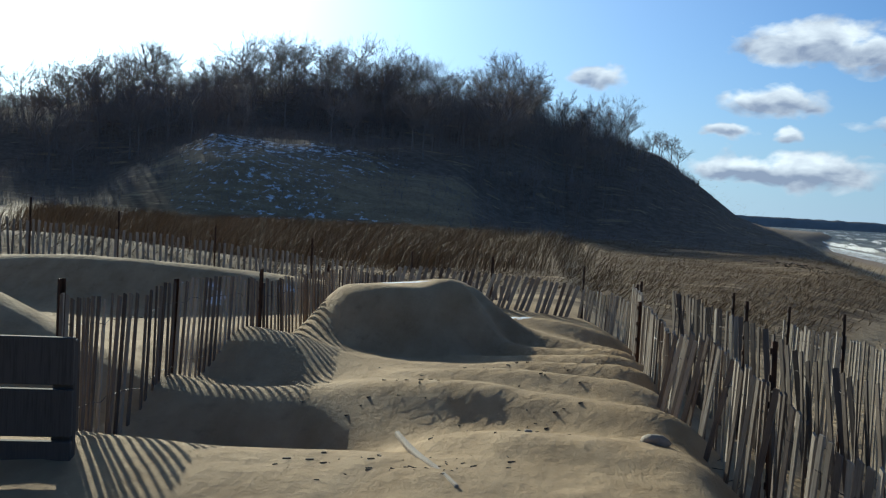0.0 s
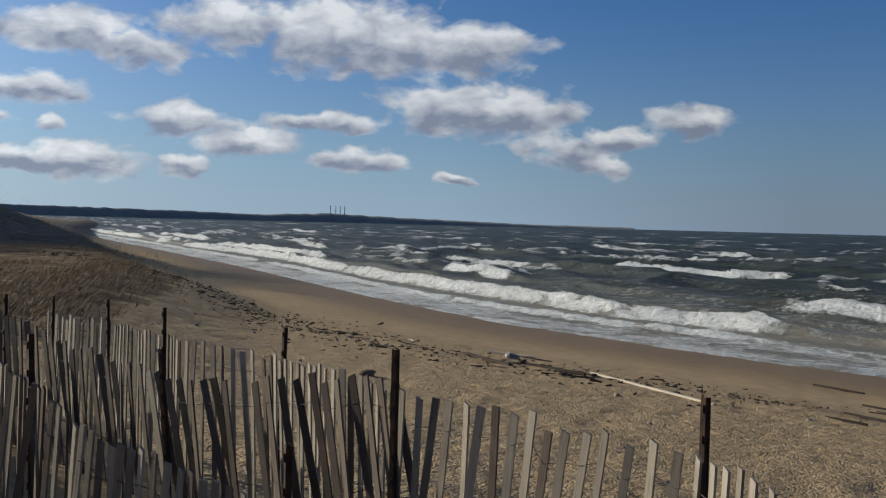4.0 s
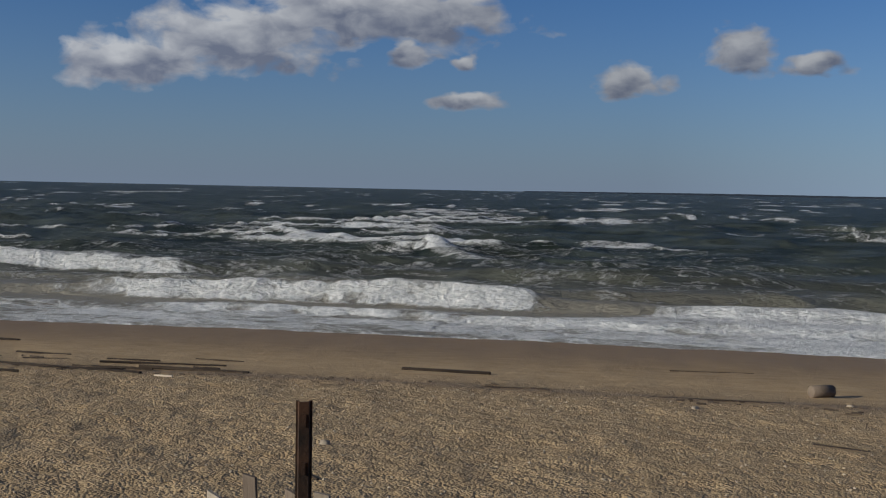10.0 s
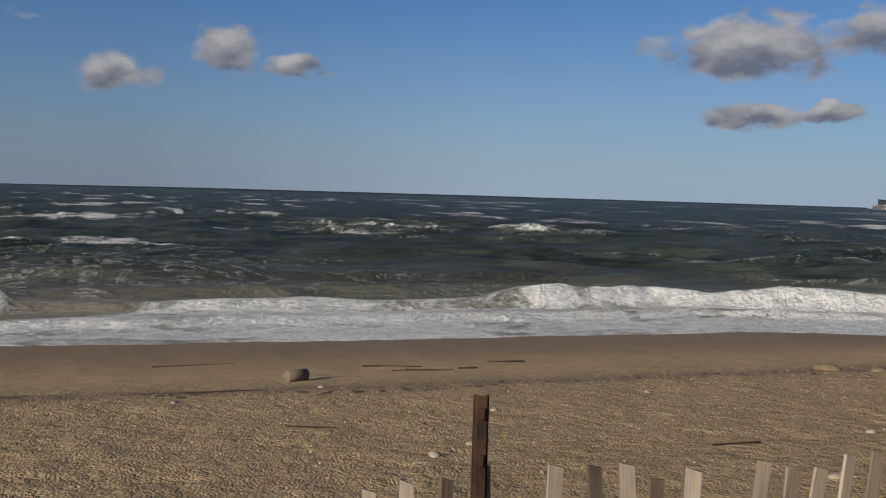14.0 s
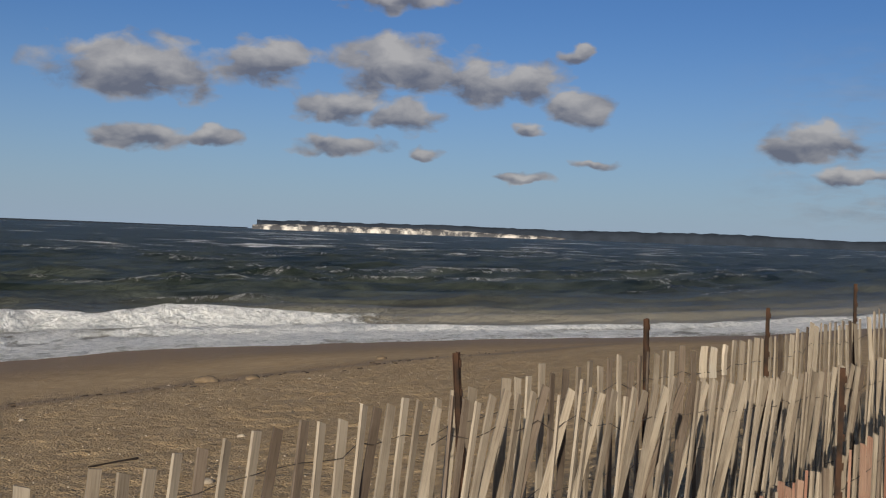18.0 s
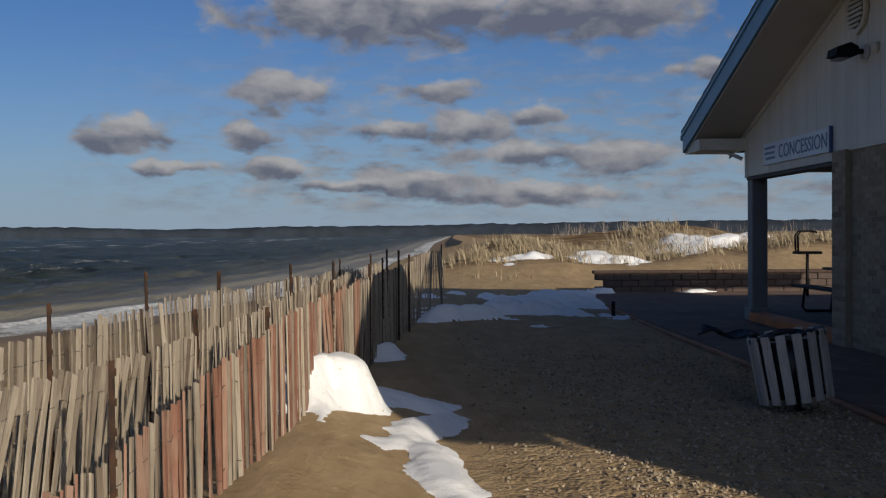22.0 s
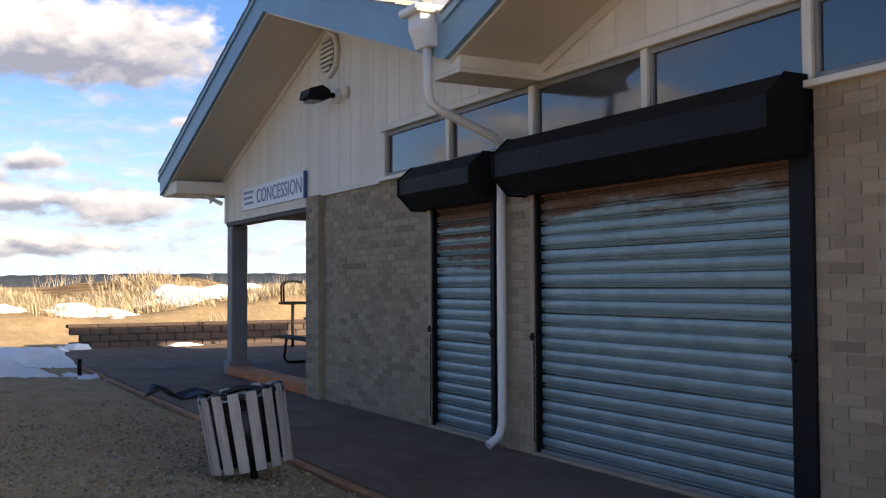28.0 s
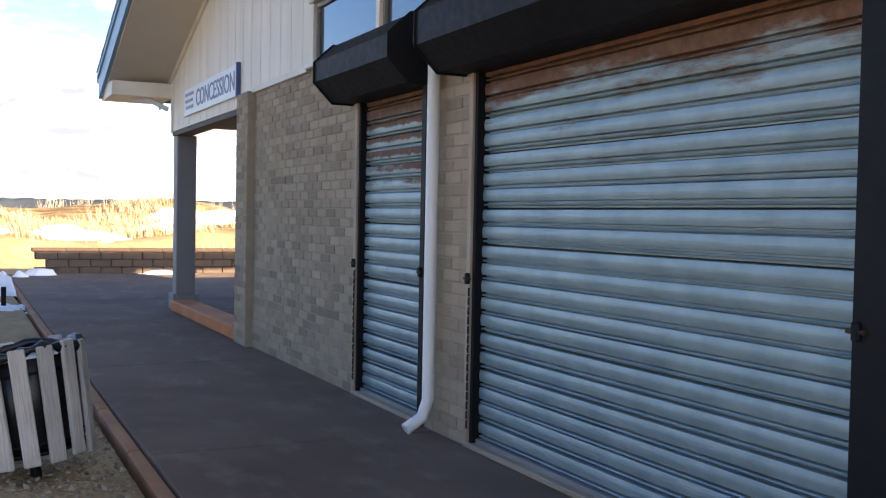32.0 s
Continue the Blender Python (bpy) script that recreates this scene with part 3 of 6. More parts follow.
def lump(seed, size, rough=0.25, subs=2):
    """A rounded, uneven stone or clod."""
    bm = bmesh.new()
    bmesh.ops.create_icosphere(bm, subdivisions=subs, radius=1.0)
    for v in bm.verts:
        n = noise.noise(v.co * 1.3 + Vector((seed * 3.1, seed * 1.7, 0)))
        n2 = noise.noise(v.co * 3.3 + Vector((seed, 5, seed)))
        v.co = v.co * (1 + rough * n + rough * 0.4 * n2)
        v.co = Vector((v.co.x * size[0], v.co.y * size[1], v.co.z * size[2]))
    for f in bm.faces:
        f.smooth = True
    return bm


def nodes_along(*runs):
    """Coordinates with a given spacing in each run: (start, end, step), ..."""
    out = []
    for a, b, s in runs:
        out.extend(np.arange(a, b - s * 0.5, s))
    out.append(runs[-1][1])
    return np.array(out)


def growing(a, b, first, rate):
    """Coordinates from a towards b with growing steps."""
    out, s, x = [], first, a
    while abs(x - a) < abs(b - a):
        out.append(x)
        x += math.copysign(s, b - a)
        s *= rate
    out.append(b)
    return np.array(out)


def hash2(i, j, k):
    n = np.sin(i * 127.1 + j * 311.7 + k * 74.7) * 43758.5453
    return n - np.floor(n)


def value_noise(x, y, k=0):
    """Smooth noise between 0 and 1 on arrays."""
    i, j = np.floor(x), np.floor(y)
    u, v = x - i, y - j
    u, v = u * u * (3 - 2 * u), v * v * (3 - 2 * v)
    a, b, c, d = hash2(i, j, k), hash2(i + 1, j, k), hash2(i, j + 1, k), hash2(i + 1, j + 1, k)
    return (a * (1 - u) + b * u) * (1 - v) + (c * (1 - u) + d * u) * v


def fractal(x, y, octaves=4, k=0):
    total, amp, norm = 0, 1.0, 0
    for o in range(octaves):
        total = total + amp * value_noise(x * 2**o, y * 2**o, k + o * 7)
        norm += amp
        amp *= 0.5
    return total / norm


def smooth(a, b, x):
    t = np.clip((x - a) / (b - a), 0, 1)
    return t * t * (3 - 2 * t)


def bump2(x, y, cx, cy, rx, ry, turn=0.0):
    c, s = math.cos(radians(turn)), math.sin(radians(turn))
    u, v = ((x - cx) * c + (y - cy) * s) / rx, (-(x - cx) * s + (y - cy) * c) / ry
    return np.exp(-(u * u + v * v))


def grid_mesh(name, xs, ys, z, mat, fields=None):
    nx, ny = len(xs), len(ys)
    gx, gy = np.meshgrid(xs, ys, indexing="ij")
    co = np.stack([gx, gy, z], -1).reshape(-1, 3)
    i, j = np.meshgrid(np.arange(nx - 1), np.arange(ny - 1), indexing="ij")
    a = (i * ny + j).ravel()
    quads = np.stack([a, a + ny, a + ny + 1, a + 1], 1)
    me = bpy.data.meshes.new(name)
    me.vertices.add(len(co))
    me.vertices.foreach_set("co", co.ravel())
    me.loops.add(quads.size)
    me.loops.foreach_set("vertex_index", quads.ravel().astype(np.int32))
    me.polygons.add(len(quads))
    me.polygons.foreach_set("loop_start", np.arange(0, quads.size, 4, dtype=np.int32))
    me.polygons.foreach_set("use_smooth", np.ones(len(quads), dtype=bool))
    for key, values in (fields or {}).items():
        me.attributes.new(key, "FLOAT", "POINT").data.foreach_set("value", values.reshape(-1).astype(np.float32))
    me.update()
    me.validate()
    me.materials.append(mat)
    return new(name, me)


# ---- ground ----
SHORE_Y = [-3000, -400, -200, -100, -60, -40, -28, -18, 10, 20, 30, 40, 50, 70, 105, 153, 265, 600, 3000]
SHORE_X = [-60, 0, 2, 6, 10, 15.2, 21.5, 25.3, 25.6, 24.6, 24.5, 26, 28, 32.3, 38.7, 47, 66, 125, 600]
EDGE_Y, EDGE_X = [9, 14, 22, 28, 36, 47, 60, 84, 110, 160, 400], [3.2, 3.6, 6.8, 10, 13.2, 15.6, 18.5, 24, 30.5, 43, 117]
ACROSS_U = [-3000, -120, -60, -38, -29, -24.2, -22.9, -22.3, -19, -11, -8, -4, 0, 10, 60, 400, 3000]
ACROSS_Z = [2.4, 1.0, 0.6, 0.1, -0.06, 0.08, -0.15, -0.45, -0.9, -1.5, -1.83, -2.12, -2.32, -3.4, -6, -9, -12]


def shore(y):
    return np.interp(y, SHORE_Y, SHORE_X)


def height(x, y):
    """The lie of the land."""
    x, y = np.asarray(x, float), np.asarray(y, float)
    s = np.where((y > -18) & (y < 40), shore(y), shore(y))
    u = x - s
    inland = x - 25.5
    near = np.interp(inland, ACROSS_U, ACROSS_Z)
    sloped = np.interp(u, ACROSS_U, ACROSS_Z)
    z = np.where(inland < -22.5, np.minimum(near, sloped + 6 * smooth(-4, -14, u)), sloped)
    # drifted sand inside the fences, north of the standing place
    inside = smooth(2.0, 1.1, x)
    z = z + inside * 0.36 * smooth(1.5, 4.5, y) * (1 - 0.5 * smooth(5.5, 9.5, y)) * smooth(-14, -6, x)
    z = z + smooth(2.1, 1.6, x) * 0.22 * smooth(-1.5, -3.5, y) * smooth(-10.5, -7, y) * smooth(0.3, 1.5, x)
    # the cut mound, its tail and the drifts beside it
    z = z + 0.5 * smooth(0.12, 0.75, bump2(x, y, -0.4, 8.5, 0.78, 0.7, -12)) + 0.16 * bump2(x, y, 0.5, 9.0, 0.9, 0.4, -20)
    z = z + 0.5 * bump2(x, y, -2.85, 6.25, 1.15, 0.5, -24) + 0.2 * bump2(x, y, -1.35, 7.3, 0.7, 0.6, 0)
    z = z + 0.5 * bump2(x, y, -4.2, 11.6, 3.6, 0.62, 6) + 0.42 * bump2(x, y, -7.0, 8.6, 2.8, 1.0, -8)
    z = z + 0.45 * bump2(x, y, -8.5, 17.0, 5.0, 1.6, 5)
    z = z - 0.36 * bump2(x, y, -0.66, 5.3, 0.95, 0.45, -8) - 0.14 * bump2(x, y, -1.0, 6.5, 0.5, 0.35, 0)
    # wind-cut ridges running to the inner fence
    ridge = ((x * 0.48 + y * 0.88) * 1.8 + 0.6 * value_noise(x * 0.5, y * 0.5, 5)) % 1.0
    z = z + (0.03 + 0.14 * value_noise(x * 0.7, y * 0.7, 6)) * smooth(0.0, 0.34, ridge) * (1 - smooth(0.34, 1.0, ridge)) * smooth(-0.6, 0.5, x) * smooth(2.0, 1.3, x) * smooth(4.0, 5.2, y) * smooth(11, 9, y)
    # grassed dune platform to the north and its edge towards the beach
    edge = np.interp(y, EDGE_Y, EDGE_X)
    plat = smooth(4.5, -3.5, x - edge) * smooth(10, 17, y)
    target = 0.0 + 0.25 * (fractal(x * 0.12, y * 0.12, 4, 9) - 0.5) - 0.25 * smooth(20, 40, y) * smooth(-2, 8, x)
    z = z * (1 - plat) + np.maximum(z, target) * plat
    # wooded hill
    r, az = np.hypot(x, y), np.degrees(np.arctan2(-x, y))
    crest = np.interp(az, [-16, -14.5, -13, -11.5, -10.2, -8, -5, -1.5, 1, 6, 12, 20, 30, 45, 70, 95], [0, 0.5, 1.2, 2.3, 4.1, 6.2, 7.9, 9.2, 11.0, 11.4, 11.2, 9.2, 6.2, 4.0, 2.6, 0.0])
    rise = smooth(58, 92, r + 6 * (fractal(x * 0.05, y * 0.05, 3, 3) - 0.5)) * smooth(420, 180, r)
    z = z + crest * rise * (y > 0) * (0.8 + 0.4 * fractal(x * 0.09, y * 0.09, 4, 13))
    # pale bank of drifted sand and snow at the foot of the wood
    bank = np.interp(az, [0.5, 3.6, 6, 9.5, 14, 17.4, 20.6, 24], [0, 1.9, 2.5, 2.8, 3.0, 3.1, 1.3, 0.0])
    z = z + bank * smooth(54, 62, r) * smooth(78, 66, r) * (y > 0) * (0.75 + 0.5 * fractal(x * 0.25, y * 0.25, 4, 15))
    # dunes to the south
    z = z + smooth(-23.5, -32, y) * smooth(2.0, -3.0, x - np.interp(y, [-60, -40, -24], [-1, 0.5, 0.5])) * smooth(-60, -30, x) * (
        0.75 + 0.9 * (fractal(x * 0.16, y * 0.16, 4, 21) - 0.35) + 0.4 * (fractal(x * 0.6, y * 0.6, 3, 23) - 0.5)) * smooth(-140, -60, y)
    z = z + 0.7 * bump2(x, y, -8.8, -36, 2.6, 3.0) + 0.3 * bump2(x, y, -3.0, -36, 2.5, 4.0)
    z = z + 0.05 * (fractal(x * 0.9, y * 0.9, 4, 31) - 0.5) * smooth(3.0, 3.6, x) + 0.03 * (fractal(x * 1.6, y * 1.6, 3, 33) - 0.5)
    # trodden, dimpled pebble beach
    loose = smooth(3.0, 3.8, x) * smooth(-8.5, -10.5, u) * smooth(-24, -18, y) * smooth(40, 26, y)
    z = z + loose * (0.05 * (fractal(x * 1.9, y * 1.9, 3, 51) - 0.5) - 0.025 * smooth(0.6, 0.8, value_noise(x * 2.6, y * 2.6, 53)))
    trod = fractal(x * 3.2, y * 3.2, 3, 37)
    z = z - 0.012 * smooth(0.56, 0.7, trod) * smooth(2.2, 1.0, x) * smooth(-9, -3, x) * smooth(2.5, 3.5, y) * smooth(6.8, 5.2, y)
    # room for the paving and the house
    flat = smooth(-2.68, -2.76, x) * smooth(-60, -55, x) * smooth(-24.5, -23.6, y) * smooth(2.6, 1.6, y)
    return z * (1 - flat) - 0.25 * flat


xs = np.concatenate([growing(-6, -3500, 0.2, 1.05)[::-1], nodes_along((-5.8, 4.0, 0.07), (4.0, 16.0, 0.12)), growing(16.15, 3500, 0.15, 1.045)])
ys = np.concatenate([growing(-13, -3500, 0.2, 1.035)[::-1], nodes_along((-12.85, 3.5, 0.12), (3.5, 11, 0.07), (11, 12.5, 0.12), (12.5, 30, 0.16)), growing(30.2, 3500, 0.2, 1.03)])
xs, ys = np.unique(xs.round(4)), np.unique(ys.round(4))
GX, GY = np.meshgrid(xs, ys, indexing="ij")
GZ = height(GX, GY)
U = GX - shore(GY)
wet = smooth(-7.5, -2.0, U + 1.5 * (fractal(GX * 0.3, GY * 0.1, 3, 41) - 0.5)) * smooth(-1.0, -1.7, GZ)
stony = smooth(2.6, 3.6, GX) * smooth(-7.0, -9.5, U + 2 * (fractal(GX * 0.2, GY * 0.15, 3, 43) - 0.5)) + 0.8 * smooth(0.8, -0.2, GX) * smooth(2.0, 0.5, GY) * smooth(-16, -13, GY)
turf = 2.4 * smooth(11, 18, GY) * smooth(1.2, -0.6, GX - np.interp(GY, EDGE_Y, EDGE_X)) + smooth(-27, -32, GY) * smooth(-1, -4, U + 14) * 0.7
RR = np.hypot(GX, GY)
turf = turf + 3.0 * smooth(60, 74, RR) * (GY > 0) * smooth(400, 250, RR) * smooth(-11, -7.5, np.degrees(np.arctan2(-GX, GY)))
AZ = np.degrees(np.arctan2(-GX, GY))
turf = turf * (1 - 0.85 * smooth(52, 56, RR) * smooth(70, 65, RR) * smooth(1.0, 3.0, AZ) * smooth(23, 19, AZ) * (GY > 0))
snowy = smooth(51, 56, RR) * smooth(72, 66, RR) * (GY > 0) * 0.54 * smooth(1.0, 8, AZ) * smooth(23, 18, AZ) * (0.6 + 0.75 * fractal(GX * 0.12, GY * 0.12, 3, 99)) + 0.5 * smooth(-27, -31, GY) * smooth(-70, -50, GY) * smooth(0, -3, GX) * smooth(0.35, 0.6, fractal(GX * 0.22, GY * 0.22, 3, 97)) * 0.75
snowy = snowy + 0.75 * bump2(GX, GY, -6.5, 9.6, 3.0, 0.45, -6) + 0.7 * bump2(GX, GY, -3.6, 12.3, 3.2, 0.3, 5) + 0.8 * bump2(GX, GY, -2.9, 6.6, 1.1, 0.2, -24) + 0.8 * bump2(GX, GY, -4.6, 7.2, 1.6, 0.4, 0) + 0.7 * bump2(GX, GY, 0.4, 9.25, 0.7, 0.14, -20) + 0.5 * bump2(GX, GY, -2.6, 11.3, 1.5, 0.9, 0) + 0.75 * bump2(GX, GY, -0.35, 8.75, 0.5, 0.14, -12) + 0.6 * bump2(GX, GY, -8.5, 17.8, 5.0, 0.4, 5)
wet = np.maximum(wet, 0.9 * bump2(GX - 0.6 * (fractal(GY * 0.15, GY * 0, 3, 45) - 0.5), 0 * GY, 15.9, 0.0, 0.5, 1.0) * smooth(14, 9, GY) * smooth(-40, -30, GY))
ground = tagged(grid_mesh("ground", xs, ys, GZ, SAND, {"wet": wet, "stony": stony, "turf": turf, "snow": snowy}), "wind-blown tan beach sand with pebbles, dunes and old snow", "ground", kind="structure")


XL, YL = xs, ys


def ground_z(x, y):
    """The height of the ground sheet at a place."""
    i = min(max(bisect(XL, x) - 1, 0), len(XL) - 2)
    j = min(max(bisect(YL, y) - 1, 0), len(YL) - 2)
    u, v = (x - XL[i]) / (XL[i + 1] - XL[i]), (y - YL[j]) / (YL[j + 1] - YL[j])
    return float((GZ[i, j] * (1 - u) + GZ[i + 1, j] * u) * (1 - v) + (GZ[i, j + 1] * (1 - u) + GZ[i + 1, j + 1] * u) * v)


# ---- sea ----
wx = np.concatenate([nodes_along((-1.5, 15, 0.17), (15, 40, 0.4), (40, 90, 0.9)), growing(91, 4500, 1.2, 1.05)])
wy = np.concatenate([growing(-46, -4500, 0.9, 1.06)[::-1], nodes_along((-45.4, -24, 0.5), (-24, 36, 0.24), (36, 80, 0.5)), growing(80.6, 4500, 0.8, 1.05)])
wx, wy = np.unique(wx.round(4)), np.unique(wy.round(4))
WU, WY = np.meshgrid(wx, wy, indexing="ij")


def breaker(u, y, u0, wander, high, width, k, gap, south):
    """One wave running ashore: its height and foam. It breaks in stretches, and not beyond south."""
    c = u0 + wander * (fractal(y * 0.05, y * 0 + k, 4, k) - 0.5) + 0.5 * (fractal(y * 0.35, y * 0, 3, k + 5) - 0.5)
    along = smooth(gap, gap + 0.12, fractal(y * 0.05 + 3 * k, y * 0 + 2.0, 3, k + 50)) * smooth(south - 8, south, y)
    d = (u - c) / width
    tall = 0.65 + 0.7 * fractal(y * 0.3, y * 0 + 7.0, 3, k)
    face = np.where(d < 0, np.exp(-(d * 2.2) ** 2), np.exp(-(d * 0.55) ** 2))
    clots = fractal(y * 1.7, u * 1.7, 4, k + 70)
    front = smooth(-1.15 - 0.5 * clots, -0.35, d) * smooth(0.16, -0.08, d)
    trail = 0.5 * smooth(3.6, 0.0, d) * (d >= 0) * smooth(0.35, 0.6, fractal(y * 0.5, u * 0.5, 3, k + 95))
    foam_ = along * np.maximum(front * (0.4 + 1.1 * clots), trail)
    return high * face * (0.45 + 0.55 * along) * tall + 0.34 * high**0.5 * along * front * (clots - 0.45), foam_


sea_z = np.zeros_like(WU)
foam = np.zeros_like(WU)
for args in ((3.3, 1.6, 0.16, 0.8, 3, 0.1, -80), (6.2, 2.6, 0.6, 0.95, 5, 0.2, -26), (9.6, 3.5, 0.62, 1.1, 8, 0.5, -16), (15.5, 5.0, 0.62, 1.0, 9, 0.58, -14), (25.0, 9.0, 0.6, 1.0, 11, 0.6, -30), (38.0, 12.0, 0.6, 1.2, 14, 0.6, -60), (55.0, 14.0, 0.55, 1.4, 17, 0.6, -90), (78.0, 18.0, 0.5, 1.6, 19, 0.6, -90)):
    h, fo = breaker(WU, WY, *args)
    sea_z += h
    foam = np.maximum(foam, fo)


def crests(fu, fy, k):
    """Peaked wave crests lying along the shore."""
    return 1 - np.abs(2 * fractal(WU * fu + 1.5 * fractal(WU * fu * 0.3, WY * fy * 0.6, 2, k + 3), WY * fy, 3, k) - 1)


big_c, small_c = crests(0.09, 0.035, 61), crests(0.24, 0.11, 62)
sea_z += (0.75 * big_c**4 - 0.2) * smooth(8, 24, WU) * smooth(1500, 300, WU) + (0.34 * small_c**3 - 0.08) * smooth(4, 12, WU) * smooth(220, 90, WU)
wide = smooth(4, -4, WY) * smooth(-34, -24, WY)
wash = smooth(4.6, 2.2, WU - 4.2 * wide + 2.4 * (fractal(WY * 0.1, WY * 0, 3, 63) - 0.5))
lip = smooth(1.1, 0.35, np.abs(WU - 0.35 - 0.8 * (fractal(WY * 0.22, WY * 0, 4, 59) - 0.5)))
patchy = fractal(WU * 0.02, WY * 0.012, 3, 64)
caps = smooth(0.91, 0.98, big_c) * smooth(0.5, 0.64, fractal(WU * 0.03 + 9, WY * 0.05, 4, 66)) * smooth(12, 26, WU)
caps = np.maximum(caps, 0.85 * smooth(0.88, 0.96, small_c) * smooth(0.54, 0.66, fractal(WU * 0.06, WY * 0.07, 3, 69)) * smooth(250, 120, WU) * smooth(10, 16, WU))
foam = np.maximum(np.maximum(foam, wash * (0.36 + 0.1 * wide + 0.6 * fractal(WU * 0.5, WY * 0.16, 4, 67))), np.maximum(caps * 0.75, lip * 0.62))
foam = np.maximum(foam, (0.17 + 0.07 * smooth(-12, 4, WY)) * smooth(160, 10, WU) * smooth(0.3, 0.6, patchy) * smooth(7, 10, WU) + 0.08)
foam = foam * (1 - 0.45 * smooth(-8, -20, WY) * smooth(8, 12, WU) * smooth(120, 60, WU))
sea_z += 0.05 * np.clip(foam - 0.3, 0, 1) * smooth(12, 8, WU) + 0.7 * np.clip(caps - 0.3, 0, 1) * (fractal(WU * 0.9, WY * 0.9, 3, 68) - 0.3) * smooth(120, 60, WU)
sea_z = SEA + sea_z * smooth(0, 3.5, WU) + 0.03 * smooth(1.5, 0.0, WU)
sea_z -= 0.25 * smooth(-0.2, -1.5, WU)
shoal = smooth(12, 3, WU + 5 * (fractal(WU * 0.05, WY * 0.06, 3, 58) - 0.5)) * 0.95 + 0.25 * smooth(24, 10, WU)
sea = grid_mesh("water", wx, wy, sea_z, WATER, {"foam": foam, "shoal": np.clip(shoal, 0, 1), "open": smooth(45, 110, WU)})
co = np.empty(len(sea.data.vertices) * 3)
sea.data.vertices.foreach_get("co", co)
co = co.reshape(-1, 3)
co[:, 0] += shore(co[:, 1])
sea.data.vertices.foreach_set("co", co.ravel())
sea.data.update()
tagged(sea, "rough grey-green winter sea with white breakers and whitecaps", "sea", kind="structure")


# ---- distant shores ----
def ridge_land(name, az0, az1, dist, tops, mat, label, step=0.25):
    """A low far coast as a solid ridge: tops are (azimuth, metres above the sea)."""
    verts, faces = [], []
    azs = np.arange(az0, az1 + step / 2, step)
    ts = sorted(tops)
    for k, a in enumerate(azs):
        top = float(np.interp(a, [p[0] for p in ts], [p[1] for p in ts]))
        top *= 0.86 + 0.28 * float(fractal(np.array(a * 2.3), np.array(0.5), 4, 71))
        for d, z in ((dist, SEA - 1), (dist + 4, SEA + top * 0.55), (dist + 25, SEA + top), (dist + 160, SEA + top * 0.9), (dist + 260, SEA - 1)):
            p = az_dir(a) * d
            verts.append((p.x, p.y, z))
        if k:
            b = (k - 1) * 5
            faces += [(b + i, b + 5 + i, b + 6 + i, b + 1 + i) for i in range(4)]
    return tagged(shaped(name, verts, faces, mat, smooth=True), label, "coast", kind="structure")


ridge_land("distant_coast", -46, -9, 2600, [(-46, 6), (-40, 8), (-30.5, 20), (-29, 24), (-25, 17), (-16, 24), (-11, 26), (-9, 26)], FAR, "low dark wooded coast across the water, its colour paled for haze")
ridge_land("distant_bluff", -150, -132.2, 2400, [(-150, 5), (-146, 10), (-142, 15), (-136, 15), (-133, 13), (-132.2, 10)], BLUFF, "pale eroded sand bluff across the bay")
ridge_land("distant_wooded_bluff", -236, -132.6, 2550, [(-236, 40), (-190, 34), (-180, 29), (-172, 27), (-165, 20), (-160, 29), (-150, 24), (-143, 27), (-133, 24)], FAR_WOODS, "dark wooded hills behind the bay")
ridge_land("far_horizon_coast", -132, -85, 4300, [(-132, 4), (-110, 9), (-95, 8), (-85, 3)], FAR_WOODS, "faint strip of coast on the horizon")

mast = thing("chimney_stacks", "slender grey chimney stacks on the far coast", "chimney")
for k, a in enumerate((-28.75, -29.05, -29.3, -29.55)):
    p = az_dir(a) * 2620
    part("stack", tube([(p.x, p.y, SEA + 10), (p.x, p.y, SEA + 44)], [1.4, 1.0], 8), HAZY, mast)

# ---- the concession house ----
WALL_X, FACE_X = -4.35, -3.56
SLOPE = 0.33
RIDGE_A, TOP_A, EAVE_A = -11.5, 4.65, -16.45
RIDGE_B, TOP_B, EAVE_B = -3.4, 4.58, 0.95
VALLEY = (RIDGE_A + RIDGE_B + (TOP_A - TOP_B) / SLOPE) / 2
BACK_X = -12.0
SILL, HEAD = 2.34, 2.83


def roof_z(y):
    return max(TOP_A - SLOPE * abs(y - RIDGE_A), TOP_B - SLOPE * abs(y - RIDGE_B))


house = thing("concession_house", "low cream and buff-brick beach concession house with two blue-edged gables", "building", kind="")

# gable walls of grooved siding above the brick
def gable_wall(y0, y1, z0, name):
    cuts = sorted({y0, y1, *(y for y in (RIDGE_A, VALLEY, RIDGE_B) if y0 < y < y1)})
    prof = [(y0, z0)] + [(y1, z0)] + [(y, roof_z(y) - 0.36) for y in reversed(cuts)]
    return part(name, prism(prof, "x", WALL_X - 0.12, WALL_X), SIDING, house)


WINDOWS_FROM = -10.09
gable_wall(-15.62, -12.1, 2.24, "gable_siding")
gable_wall(-12.1, WINDOWS_FROM, SILL, "gable_siding")
gable_wall(WINDOWS_FROM, 0.7, HEAD + 0.05, "gable_siding")
